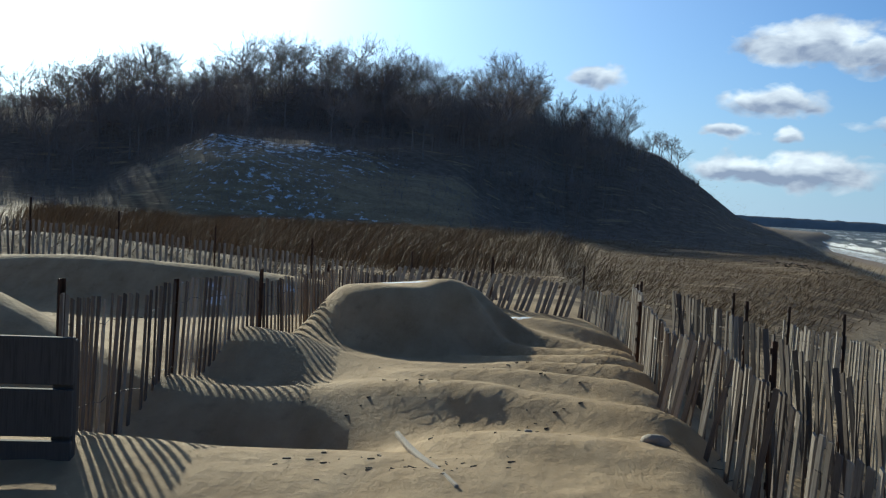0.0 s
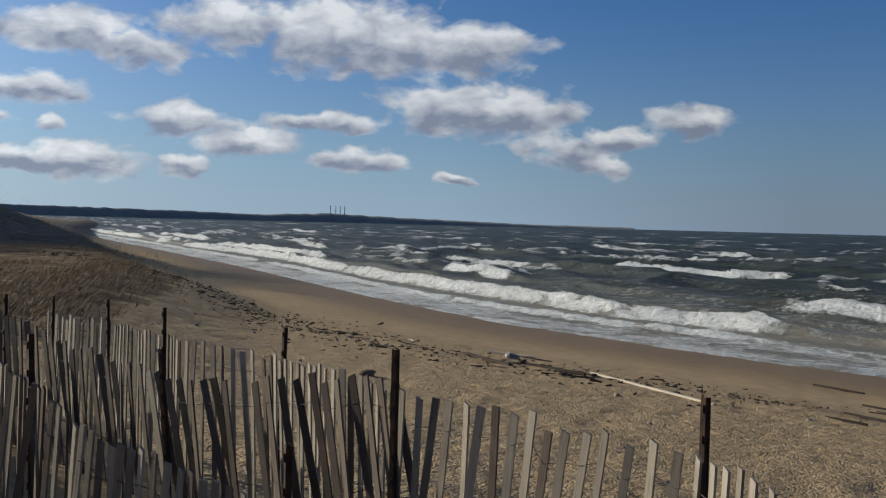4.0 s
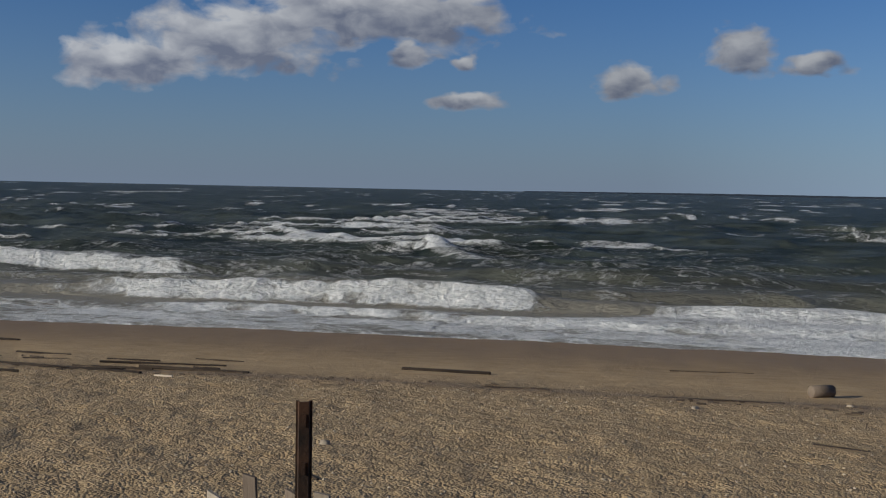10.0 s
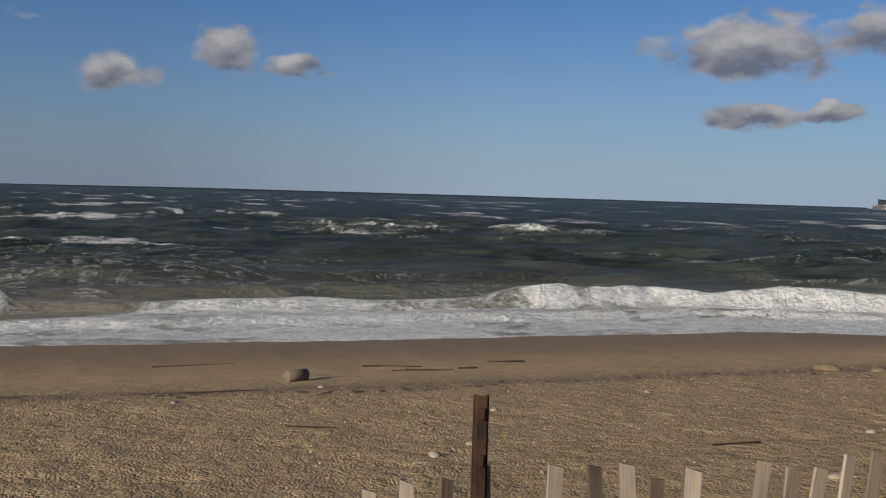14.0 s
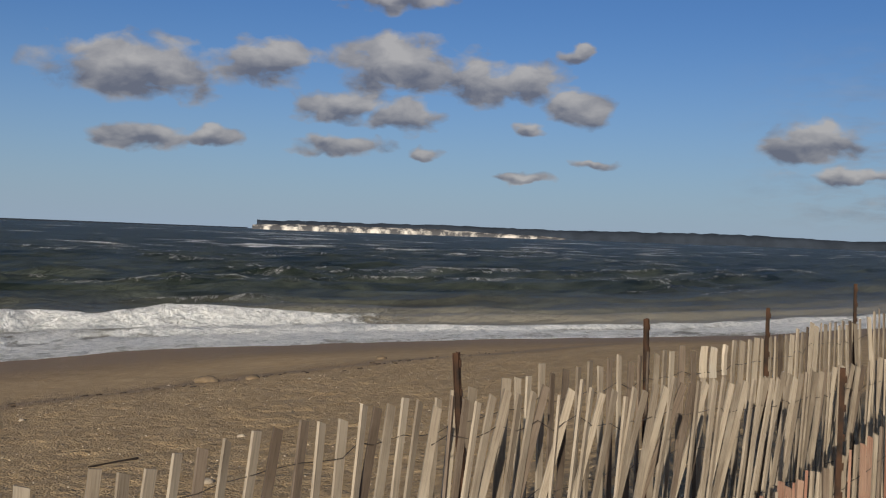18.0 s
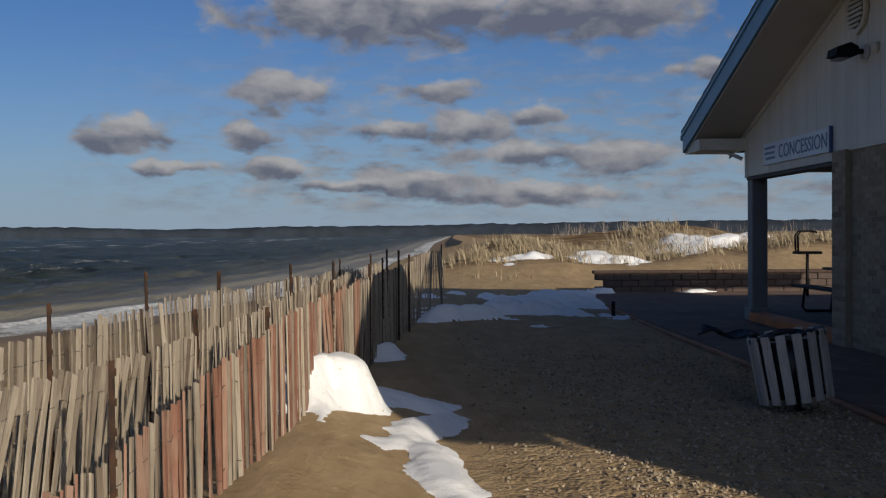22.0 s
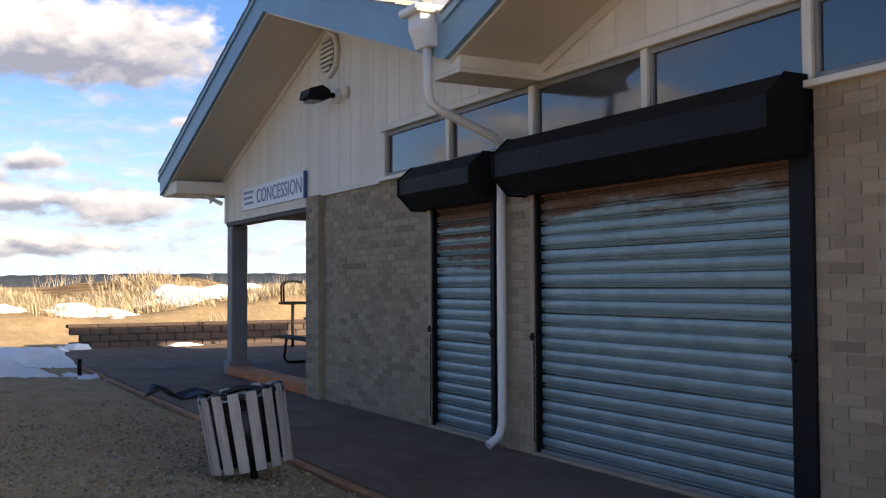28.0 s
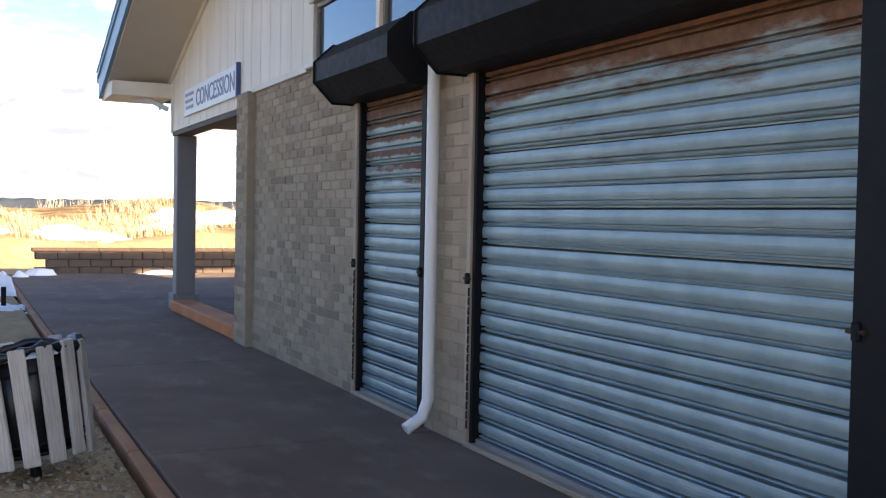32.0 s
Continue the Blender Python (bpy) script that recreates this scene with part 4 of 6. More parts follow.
# board grooves, as narrow strips set in the siding
y = -15.5
while y < 0.6:
    z0 = 2.24 if y < -12.1 else (SILL if y < WINDOWS_FROM else HEAD + 0.05)
    part("batten_joint", box((WALL_X - 0.01, y - 0.004, z0), (WALL_X + 0.0025, y + 0.004, roof_z(y) - 0.37)), CREAM, house)
    y += 0.305
part("corner_board", box((WALL_X - 0.14, -15.66, 2.22), (WALL_X + 0.015, -15.56, 3.02), 0.004), CREAM, house)
part("drip_board", box((WALL_X - 0.1, -12.1, SILL - 0.02), (WALL_X + 0.03, -10.13, SILL + 0.03), 0.004), CREAM, house)
part("lintel", box((WALL_X - 0.2, -15.62, 2.18), (WALL_X - 0.004, -12.1, 2.236), 0.004), DARK_TIMBER, house)

# roof slopes, fascia, soffit and rake trim
for (ya, yb) in ((EAVE_A, RIDGE_A), (RIDGE_A, VALLEY), (VALLEY, RIDGE_B), (RIDGE_B, EAVE_B)):
    za, zb = roof_z(ya), roof_z(yb)
    roof = part("roof_slope", prism([(ya, za), (yb, zb), (yb, zb - 0.06), (ya, za - 0.06)], "x", BACK_X, FACE_X - 0.02), SHINGLE, house)
    part("soffit", prism([(ya, za - 0.33), (yb, zb - 0.33), (yb, zb - 0.36), (ya, za - 0.36)], "x", WALL_X, FACE_X - 0.045), SOFFIT, house)
    n = 11
    for k in range(n):
        # courses of shingles show as low steps
        u0, u1 = k / n, (k + 1) / n
        a, b = (ya, yb) if za < zb else (yb, ya)
        y0, y1 = a + (b - a) * u0, a + (b - a) * u1
        z0, z1 = roof_z(y0), roof_z(y1)
        part("shingle_course", prism([(y0, z0 + 0.022), (y1, z1 + 0.004), (y1, z1 - 0.004), (y0, z0 - 0.002)], "x", BACK_X, FACE_X + 0.03), SHINGLE, roof)
    part("fascia", prism([(ya, za), (yb, zb), (yb, zb - 0.335), (ya, za - 0.335)], "x", FACE_X - 0.04, FACE_X), BLUE, house, "faded blue fascia board")
    part("drip_edge", prism([(ya, za + 0.012), (yb, zb + 0.012), (yb, zb - 0.07), (ya, za - 0.07)], "x", FACE_X, FACE_X + 0.02), BLUE, house)
    part("rake_trim", prism([(ya, za - 0.36), (yb, zb - 0.36), (yb, zb - 0.43), (ya, za - 0.43)], "x", WALL_X, WALL_X + 0.025), CREAM, house)
zb = roof_z(EAVE_A)
part("eave_fascia", box((BACK_X, EAVE_A - 0.03, zb - 0.335), (FACE_X - 0.04, EAVE_A, zb - 0.002), 0.004), BLUE, house)
part("gutter", box((BACK_X, EAVE_A - 0.13, zb - 0.13), (FACE_X + 0.01, EAVE_A - 0.03, zb - 0.02), 0.02), BLUE, house)
part("eave_return", box((WALL_X, EAVE_A + 0.02, zb - 0.36), (FACE_X - 0.05, -15.6, zb - 0.18), 0.006), CREAM, house)
part("eave_return", box((WALL_X, VALLEY - 0.25, 2.86), (FACE_X - 0.06, VALLEY + 0.12, 3.13), 0.006), CREAM, house)
part("eave_return_trim", box((WALL_X + 0.001, VALLEY - 0.26, 2.83), (FACE_X - 0.05, VALLEY + 0.14, 2.858), 0.004), CREAM, house)
part("porch_ceiling", box((BACK_X, -15.6, 2.3), (WALL_X - 0.21, -12.1, 2.36)), DARK_TIMBER, house)
part("porch_wall", box((-8.4, -12.35, 0), (WALL_X - 0.26, -12.12, 2.3)), MORTAR, house)
part("back_wall", box((BACK_X, -12.3, 0), (BACK_X + 0.2, 0.7, 3.2)), MORTAR, house)
part("end_wall", box((BACK_X + 0.2, 0.5, 0), (WALL_X - 0.12, 0.7, 3.0)), MORTAR, house)
part("inner_ceiling", box((BACK_X + 0.2, -12.1, 2.9), (WALL_X - 0.13, 0.5, 2.95)), SOFFIT, house)

# porch column with its base, and the painted kerb
part("column", box((-4.62, -15.66, 0.14), (-4.38, -15.42, 2.19), 0.012), GREY_PAINT, house, "grey painted square porch column")
part("column_base", box((-4.66, -15.7, 0.0), (-4.34, -15.38, 0.2), 0.01), GREY_PAINT, house)
for x in (-8.6, -11.7):
    part("column", box((x, -15.66, 0.0), (x + 0.24, -15.42, 2.19), 0.012), GREY_PAINT, house)
kerb = part("kerb", box((-4.6, -15.36, 0.0), (-4.3, -12.12, 0.13), 0.015), ORANGE, house, "worn orange painted kerb")
part("eave_bracket", tube([(-4.3, -15.66, 2.52), (-4.05, -15.8, 2.66), (-3.8, -16.2, 2.7)], 0.03), WHITE_METAL, house)

# window band
y_posts = [WINDOWS_FROM + 0.03 + 1.335 * k for k in range(9)]
part("window_head", box((WALL_X - 0.12, WINDOWS_FROM, HEAD), (WALL_X + 0.035, 0.7, HEAD + 0.06), 0.005), CREAM, house)
part("window_sill", box((WALL_X - 0.12, WINDOWS_FROM - 0.03, SILL - 0.005), (WALL_X + 0.05, 0.7, SILL + 0.035), 0.005), CREAM, house)
for k, yp in enumerate(y_posts):
    part("mullion", box((WALL_X - 0.12, yp - 0.032, SILL + 0.035), (WALL_X + 0.012, yp + 0.032, HEAD), 0.004), CREAM, house)
    if k == len(y_posts) - 1:
        break
    a, b = yp + 0.032, y_posts[k + 1] - 0.032
    win = part("window", box((WALL_X - 0.1, a, SILL + 0.036), (WALL_X - 0.012, b, SILL + 0.075), 0.004), FRAME_GREY, house, "long dark clerestory window in a grey frame")
    part("window_frame", box((WALL_X - 0.1, a, HEAD - 0.04), (WALL_X - 0.012, b, HEAD - 0.001), 0.004), FRAME_GREY, win)
    part("window_frame", box((WALL_X - 0.1, a, SILL + 0.075), (WALL_X - 0.012, a + 0.03, HEAD - 0.04), 0.004), FRAME_GREY, win)
    part("window_frame", box((WALL_X - 0.1, b - 0.03, SILL + 0.075), (WALL_X - 0.012, b, HEAD - 0.04), 0.004), FRAME_GREY, win)
    part("pane", box((WALL_X - 0.04, a + 0.03, SILL + 0.075), (WALL_X - 0.033, b - 0.03, HEAD - 0.04)), GLASS, win)

# roll-down shutters
SLAT_PITCH = 0.094


def shutter_slat(y0, y1):
    """One curved slat of a roll-down curtain."""
    prof = [(WALL_X - 0.078, 0.0), (WALL_X - 0.078, 0.008), (WALL_X - 0.055, 0.01), (WALL_X - 0.051, 0.015), (WALL_X - 0.055, 0.02), (WALL_X - 0.078, 0.022), (WALL_X - 0.078, 0.03), (WALL_X - 0.05, 0.033)]
    prof += [(WALL_X - 0.05 + 0.005 * math.sin(math.pi * k / 6), 0.033 + (SLAT_PITCH - 0.035) * k / 6) for k in range(1, 7)]
    prof += [(WALL_X - 0.078, SLAT_PITCH), (WALL_X - 0.09, SLAT_PITCH), (WALL_X - 0.09, 0)]
    return prism(prof, "y", y0, y1)


def shutter(y0, y1, label, rail_right, top=2.46, deep=0.33):
    sh = thing("roller_shutter", label, "shutter", (0, 0, 0), "concession shutters")
    first = part("slat", shutter_slat(y0, y1), SHUTTER, sh)
    first.location.z = 0.05
    for k in range(1, 21):
        ob = new("slat", first.data)
        ob.parent = sh
        ob.location.z = 0.05 + SLAT_PITCH * k
        ob.rotation_euler.x = random.uniform(-0.0012, 0.0012)
    part("bottom_bar", box((WALL_X - 0.08, y0, 0.006), (WALL_X - 0.03, y1, 0.052), 0.004), FRAME_GREY, sh, "grey bottom bar")
    part("jamb", box((WALL_X - 0.09, y0 - 0.06, 0.004), (WALL_X + 0.012, y0 - 0.02, 2.02), 0.004), BUFF, sh, "buff painted jamb")
    # left: a black strip painted in for the dark gap beside the jamb
    part("guide_rail", box((WALL_X - 0.09, y0 - 0.019, 0.004), (WALL_X - 0.004, y0 + 0.008, 2.02), 0.003), BLACK_METAL, sh)
    # right: the black guide rail itself
    part("guide_rail", box((WALL_X - 0.09, y1 - 0.012, 0.004), (WALL_X + 0.02, y1 + rail_right, 2.14), 0.004), BLACK_METAL, sh)
    hood = part("hood", prism([(WALL_X - 0.1, top), (WALL_X + deep - 0.13, top), (WALL_X + deep, top - 0.12), (WALL_X + deep, 2.11), (WALL_X + deep - 0.13, 1.98), (WALL_X - 0.1, 1.98)], "y", y0 - 0.1, y1 + 0.12), BLACK_METAL, sh, "black metal shutter hood")
    for ys_ in (y0 - 0.106, y1 + 0.1205):
        part("end_plate", prism([(WALL_X + 0.006, top + 0.012), (WALL_X + deep - 0.125, top + 0.012), (WALL_X + deep + 0.012, top - 0.115), (WALL_X + deep + 0.012, 2.105), (WALL_X + deep - 0.125, 1.968), (WALL_X + 0.006, 1.968)], "y", ys_, ys_ + 0.006), BLACK_METAL, hood)
    for ya in (y0 - 0.02, y1 + 0.01):
        latch = part("latch", box((WALL_X + 0.012, ya - 0.016, 0.87), (WALL_X + 0.035, ya + 0.016, 0.93), 0.006), BLACK_METAL, sh)
        part("bolt", tube([(WALL_X + 0.025, ya - 0.035, 0.9), (WALL_X + 0.025, ya + 0.035, 0.9)], 0.008, 6), RUST, latch)
    # chain hanging beside the curtain
    z = 0.85
    while z > 0.1:
        part("chain_link", tube([(WALL_X + 0.018, y0 - 0.01, z), (WALL_X + 0.026, y0 + 0.002, z - 0.02), (WALL_X + 0.018, y0 - 0.01, z - 0.04)], 0.006, 5), RUST, sh)
        z -= 0.05
    return sh


shutter(-9.04, -7.98, "narrow rust-topped steel roller shutter pulled down", 0.05, 2.36, 0.29)
shutter(-7.35, -4.84, "wide grey-blue steel roller shutter with rust along its top", 0.15, 2.4, 0.31)
part("threshold", box((WALL_X - 0.26, -9.1, 0.002), (WALL_X + 0.015, -7.93, 0.03), 0.004), BUFF, house)
part("threshold", box((WALL_X - 0.26, -7.41, 0.002), (WALL_X + 0.015, -4.7, 0.03), 0.004), BUFF, house)
part("shutter_backing", box((WALL_X - 0.2, -9.1, 0.03), (WALL_X - 0.12, -4.7, SILL)), DARK_TIMBER, house)

# leader head and downspout in the valley
drain = thing("downspout", "dented white downspout with a leader head under the roof valley", "downspout")
part("leader_head", prism([(-3.6, 3.06), (-3.48, 3.06), (-3.42, 3.2), (-3.42, 3.3), (-3.64, 3.3), (-3.64, 3.2)], "y", VALLEY - 0.3, VALLEY - 0.1), WHITE_METAL, drain)
part("gutter_end", box((-3.62, VALLEY - 0.36, 3.3), (-3.36, VALLEY - 0.06, 3.36), 0.015), WHITE_METAL, drain)
part("gutter_spout", box((-0.04, -0.15, -0.03), (0.04, 0.1, 0.03), 0.012, Matrix.Translation((-3.46, VALLEY - 0.08, 3.39)) @ Matrix.Rotation(0.35, 4, "X")), WHITE_METAL, drain)
part("pipe", tube([(-3.53, VALLEY - 0.2, 3.08), (-3.53, VALLEY - 0.2, 2.76), (-3.55, VALLEY - 0.2, 2.66), (-3.62, VALLEY - 0.2, 2.61), (-4.17, VALLEY - 0.3, 2.45), (-4.26, VALLEY - 0.36, 2.4), (-4.285, -7.74, 2.3), (-4.285, -7.74, 0.2), (-4.25, -7.74, 0.1), (-4.15, -7.74, 0.04)], 0.035, 10), WHITE_METAL, drain)
# sign, floodlight, sensor and louvre on the gable
sign = thing("concession_sign", "white board sign with dark blue serif capitals", "sign")
part("board", box((WALL_X + 0.004, -14.72, 2.35), (WALL_X + 0.035, -12.25, 2.66), 0.006), SIGN_WHITE, sign)
part("board_edge", box((WALL_X + 0.003, -12.25, 2.34), (WALL_X + 0.045, -12.22, 2.67), 0.003), SIGN_BLUE, sign)
font = bpy.data.curves.new("lettering", "FONT")
font.body, font.size, font.extrude, font.space_character = "CONCESSION", 0.27, 0.003, 1.02
letters = new("lettering_curve", font)
letters.matrix_world = Matrix(((0, 0, 1, WALL_X + 0.037), (1, 0, 0, -14.06), (0, 1, 0, 2.415), (0, 0, 0, 1)))
dg = bpy.context.evaluated_depsgraph_get()
text_mesh = bpy.data.meshes.new_from_object(letters.evaluated_get(dg))
text_mesh.transform(letters.matrix_world)
wide = max(v.co.y for v in text_mesh.vertices) - min(v.co.y for v in text_mesh.vertices)
bpy.data.objects.remove(letters)
for v in text_mesh.vertices:
    v.co.y = -14.06 + (v.co.y + 14.06) * 1.72 / wide
text_mesh.materials.clear()
text_mesh.materials.append(FADED_BLUE)
lettering = new("lettering", text_mesh)
lettering.parent = sign
for k, (ya, yb) in enumerate(((-14.64, -14.2), (-14.64, -14.24), (-14.6, -14.2))):
    part("small_print_bar", box((WALL_X + 0.035, ya, 2.57 - 0.075 * k), (WALL_X + 0.038, yb, 2.605 - 0.075 * k)), FADED_BLUE, sign)

flood = thing("floodlight", "black wedge floodlight on the cream gable", "light")
part("head", prism([(-3.97, 3.36), (-3.99, 3.45), (-4.14, 3.5), (-4.23, 3.45), (-4.23, 3.36), (-4.14, 3.33)], "y", -11.48, -11.2), BLACK_METAL, flood)
part("lens", box((-4.14, -11.45, 3.32), (-4.0, -11.23, 3.334), 0.003, None), FRAME_GREY, flood)
part("arm", tube([(-4.22, -11.32, 3.42), (WALL_X + 0.01, -11.26, 3.4)], 0.03), BLACK_METAL, flood)
part("base", tube([(WALL_X + 0.001, -11.26, 3.4), (WALL_X + 0.045, -11.26, 3.4)], 0.085, 16), WHITE_METAL, flood)
sensor = thing("wall_sensor", "small round cream sensor beside the floodlight", "sensor")
part("dome", tube([(WALL_X + 0.001, -11.0, 3.4), (WALL_X + 0.05, -11.0, 3.4), (WALL_X + 0.07, -11.0, 3.4)], [0.07, 0.06, 0.02], 14), CREAM, sensor)
louvre = thing("gable_vent", "cream octagonal louvred gable vent", "vent")
part("rim", tube([(WALL_X + 0.001, -11.46, 3.9), (WALL_X + 0.05, -11.46, 3.9)], 0.27, 8), CREAM, louvre)
part("opening", tube([(WALL_X + 0.05, -11.46, 3.9), (WALL_X + 0.054, -11.46, 3.9)], 0.2, 24), DARK_TIMBER, louvre)
for k in range(7):
    z = 3.9 - 0.165 + 0.055 * k
    half = math.sqrt(max(0.01, 0.2**2 - (z - 3.9) ** 2))
    part("louvre_blade", box((WALL_X + 0.052, -11.46 - half, z - 0.018), (WALL_X + 0.075, -11.46 + half, z + 0.014), 0.003), CREAM, louvre)

# ---- paving ----
paving = thing("paving", "dark stained concrete terrace", "paving", kind="structure")
y = -23.3
while y < 1.5:
    y1 = min(y + 3.1, 1.6)
    for xa, xb in ((-7.4, -2.78), (-12.4, -7.412)):
        part("slab", box((xa, y, -0.16), (xb, y1 - 0.012, 0.0), 0.006), SLAB, paving)
    y = y1
y = -21.2
k = 0
while y < 1.4:
    part("edging", box((-2.775, y, -0.14), (-2.7, y + 1.19, -0.012 + 0.006 * math.sin(k)), 0.012), EDGING, paving, "worn rust-orange edging")
    y += 1.2
    k += 1

# ---- terrace wall of garden blocks ----
terrace = thing("garden_wall", "low brown block wall with a dark cap at the end of the terrace", "wall")
bm = box((-0.195, -0.14, 0.003), (0.195, 0.14, 0.147), 0.012)
block = part("block", bm, BLOCK, terrace)
cap_ob = part("cap_block", box((-0.3, -0.17, 0.0), (0.3, 0.17, 0.075), 0.01), CAP, terrace)
first_block, first_cap = True, True
for row in range(3):
    x = -3.45 - (0.2 if row % 2 else 0.0)
    while x > -14:
        ob = block if first_block else new("block", block.data)
        first_block = False
        ob.parent = terrace
        ob.location = (x, -23.45 + random.uniform(-0.012, 0.012), -0.03 + 0.15 * row)
        x -= 0.4
x = -3.5
while x > -14:
    ob = cap_ob if first_cap else new("cap_block", cap_ob.data)
    first_cap = False
    ob.parent = terrace
    ob.location = (x, -23.45, 0.42)
    x -= 0.606

# ---- bricks of the front ----
BL, BH, JOINT = 0.194, 0.0577, 0.01


def brick_run(name, y0, y1, label, proud=0.0, z1=SILL, nearest=300):
    """A stretch of running bond: single bricks nearest the camera, the rest in one mesh."""
    wall = part(name, box((WALL_X - 0.25, y0, 0.0), (WALL_X - 0.005 + proud, y1, z1 - 0.004)), MORTAR, None)
    tagged(wall, label, "brick wall", kind="structure")
    rows = int(round(z1 / (BH + JOINT)))
    pitch = z1 / rows
    spots = []
    for r in range(rows):
        y = y1 - (BL + JOINT) * (0.5 if r % 2 else 0.0)
        if r % 2:
            spots.append((y1 - (BL + JOINT) / 2 + JOINT, y1, r))
        while y - BL > y0 - BL:
            a = max(y0, y - BL)
            if y - a > 0.03:
                spots.append((a, y, r))
            y -= BL + JOINT
    spots.sort(key=lambda s: -s[0])
    meshes = {}
    rest = bmesh.new()
    made = 0
    for a, b, r in spots:
        length = round(b - a, 2)
        if made < nearest and length > 0.02:
            if length not in meshes:
                meshes[length] = part("brick", box((WALL_X - 0.05, -length / 2, 0.0), (WALL_X, length / 2, BH), 0.003), BRICK, wall)
                ob = meshes[length]
            else:
                ob = new("brick", meshes[length].data)
                ob.parent = wall
            ob.location = (proud + random.uniform(-0.0015, 0.0015), (a + b) / 2, r * pitch + JOINT / 2)
            made += 1
        else:
            add_box(rest, (WALL_X - 0.05 + proud, a, r * pitch + JOINT / 2), (WALL_X + proud + random.uniform(-0.0015, 0.0015), b, r * pitch + JOINT / 2 + BH))
    if rest.verts:
        tagged(part("bricks_far", rest, BRICK, wall), kind="stuff")
    else:
        rest.free()
    return wall


brick_run("wall_pilaster", -12.1, -11.7, "buff brick pier at the porch corner", 0.07, SILL, 100)
brick_run("wall_west_bay", -11.69, -9.1, "buff running-bond brick wall, paler and darker bricks mixed")
brick_run("wall_pier", -7.93, -7.41, "narrow buff brick pier between the shutters", 0.0, SILL, 140)
brick_run("wall_east_bay", -4.69, 0.7, "buff running-bond brick wall beside the wide shutter")

# ---- litter bin on the gravel ----
BIN = (-2.25, -7.67)
bz = ground_z(*BIN)
litter = thing("litter_bin", "leaning grey slatted litter bin, black bag flapping over its rim", "bin", (BIN[0], BIN[1], bz - 0.035))
lean = Matrix.Rotation(radians(9), 4, Vector((0.469, 0.883, 0))) @ Matrix.Rotation(radians(20), 4, "Z")
litter.rotation_euler = lean.to_euler()
litter.scale = (1.07, 1.07, 1.07)
part("stake", tube([(0, 0, -0.25), (0, 0, 0.3)], 0.025, 8), BLACK_METAL, litter)
part("base_plate", tube([(0, 0, 0.15), (0, 0, 0.165)], 0.225, 16), BLACK_METAL, litter)
part("liner", tube([(0, 0, 0.17), (0, 0, 0.35), (0, 0, 0.56)], [0.21, 0.225, 0.24], 20), LINER, litter)
n_slats = 15
first = part("slat", box((-0.034, -0.011, 0.12), (0.034, 0.011, 0.61), 0.005), GREY_BOARD, litter)
for k in range(n_slats):
    ob = first if k == 0 else new("slat", first.data)
    ob.parent = litter
    a = 2 * math.pi * k / n_slats
    ob.matrix_basis = Matrix.Rotation(a, 4, "Z") @ Matrix.Translation((0, 0.245, random.uniform(-0.01, 0.01))) @ Matrix.Rotation(radians(-2.0), 4, "X")
bolt = part("bolt", tube([(0, 0.01, 0), (0, 0.015, 0)], 0.006, 6), BLACK_METAL, litter)
for k in range(2 * n_slats):
    ob = bolt if k == 0 else new("bolt", bolt.data)
    ob.parent = litter
    ob.matrix_basis = Matrix.Rotation(2 * math.pi * (k // 2) / n_slats, 4, "Z") @ Matrix.Translation((0, 0.247 + 0.008 * (k % 2), 0.2 + 0.34 * (k % 2)))
for z, r in ((0.2, 0.232), (0.5, 0.235)):
    ring = [(r * math.cos(a), r * math.sin(a), z) for a in (2 * math.pi * k / 24 for k in range(25))]
    part("hoop", tube(ring, 0.007, 6), BLACK_METAL, litter)
ring = [(0.25 * math.cos(a), 0.25 * math.sin(a), 0.59 + 0.012 * math.sin(5 * a)) for a in (2 * math.pi * k / 36 for k in range(37))]
part("rim_bag", tube(ring, [0.02 + 0.01 * math.sin(3 * k) for k in range(37)], 7), LINER, litter, "rolled edge of a black bag")
verts, faces = [], []
for i in range(13):
    for j in range(7):
        u, v = i / 12, j / 6 - 0.5
        wave = 0.05 * math.sin(u * 9 + v * 3) + 0.03 * math.sin(v * 14 + u * 4)
        p = Vector((0.2 + 0.55 * u, v * (0.15 + 0.04 * math.sin(u * 7)) * (1 - 0.35 * u) - 0.05 * u, 0.58 + wave * 0.5 + 0.1 * u))
        verts.append(p)
for i in range(12):
    for j in range(6):
        a = i * 7 + j
        faces.append((a, a + 1, a + 8, a + 7))
flap = shaped("bag_flap", verts, faces, LINER, litter, "loose end of the black bag in the wind", True)
flap.matrix_basis = Matrix.Rotation(radians(-70), 4, "Z")
flap.modifiers.new("thick", "SOLIDIFY").thickness = 0.006

# ---- picnic table and grill on the terrace ----
table = thing("picnic_table", "dark tubular picnic table under the porch", "table", (-6.55, -16.3, 0))
table.rotation_euler.z = math.pi / 2
for z, ya, yb in ((0.74, -0.4, 0.4), (0.45, -0.95, -0.65), (0.45, 0.65, 0.95)):
    n = 4 if z > 0.6 else 2
    for k in range(n):
        w0 = ya + (yb - ya) * k / n
        part("plank", box((-0.9, w0 + 0.008, z - 0.02), (0.9, w0 + (yb - ya) / n - 0.008, z + 0.02), 0.006), DARK_BOARD, table)
for x in (-0.6, 0.6):
    part("leg_frame", tube([(x, -0.8, 0.43), (x, -0.84, 0.1), (x, -0.78, 0.03), (x, -0.3, 0.03), (x, -0.2, 0.12), (x, -0.25, 0.7), (x, 0.25, 0.7), (x, 0.2, 0.12), (x, 0.3, 0.03), (x, 0.78, 0.03), (x, 0.84, 0.1), (x, 0.8, 0.43)], 0.024, 8), BLACK_METAL, table)

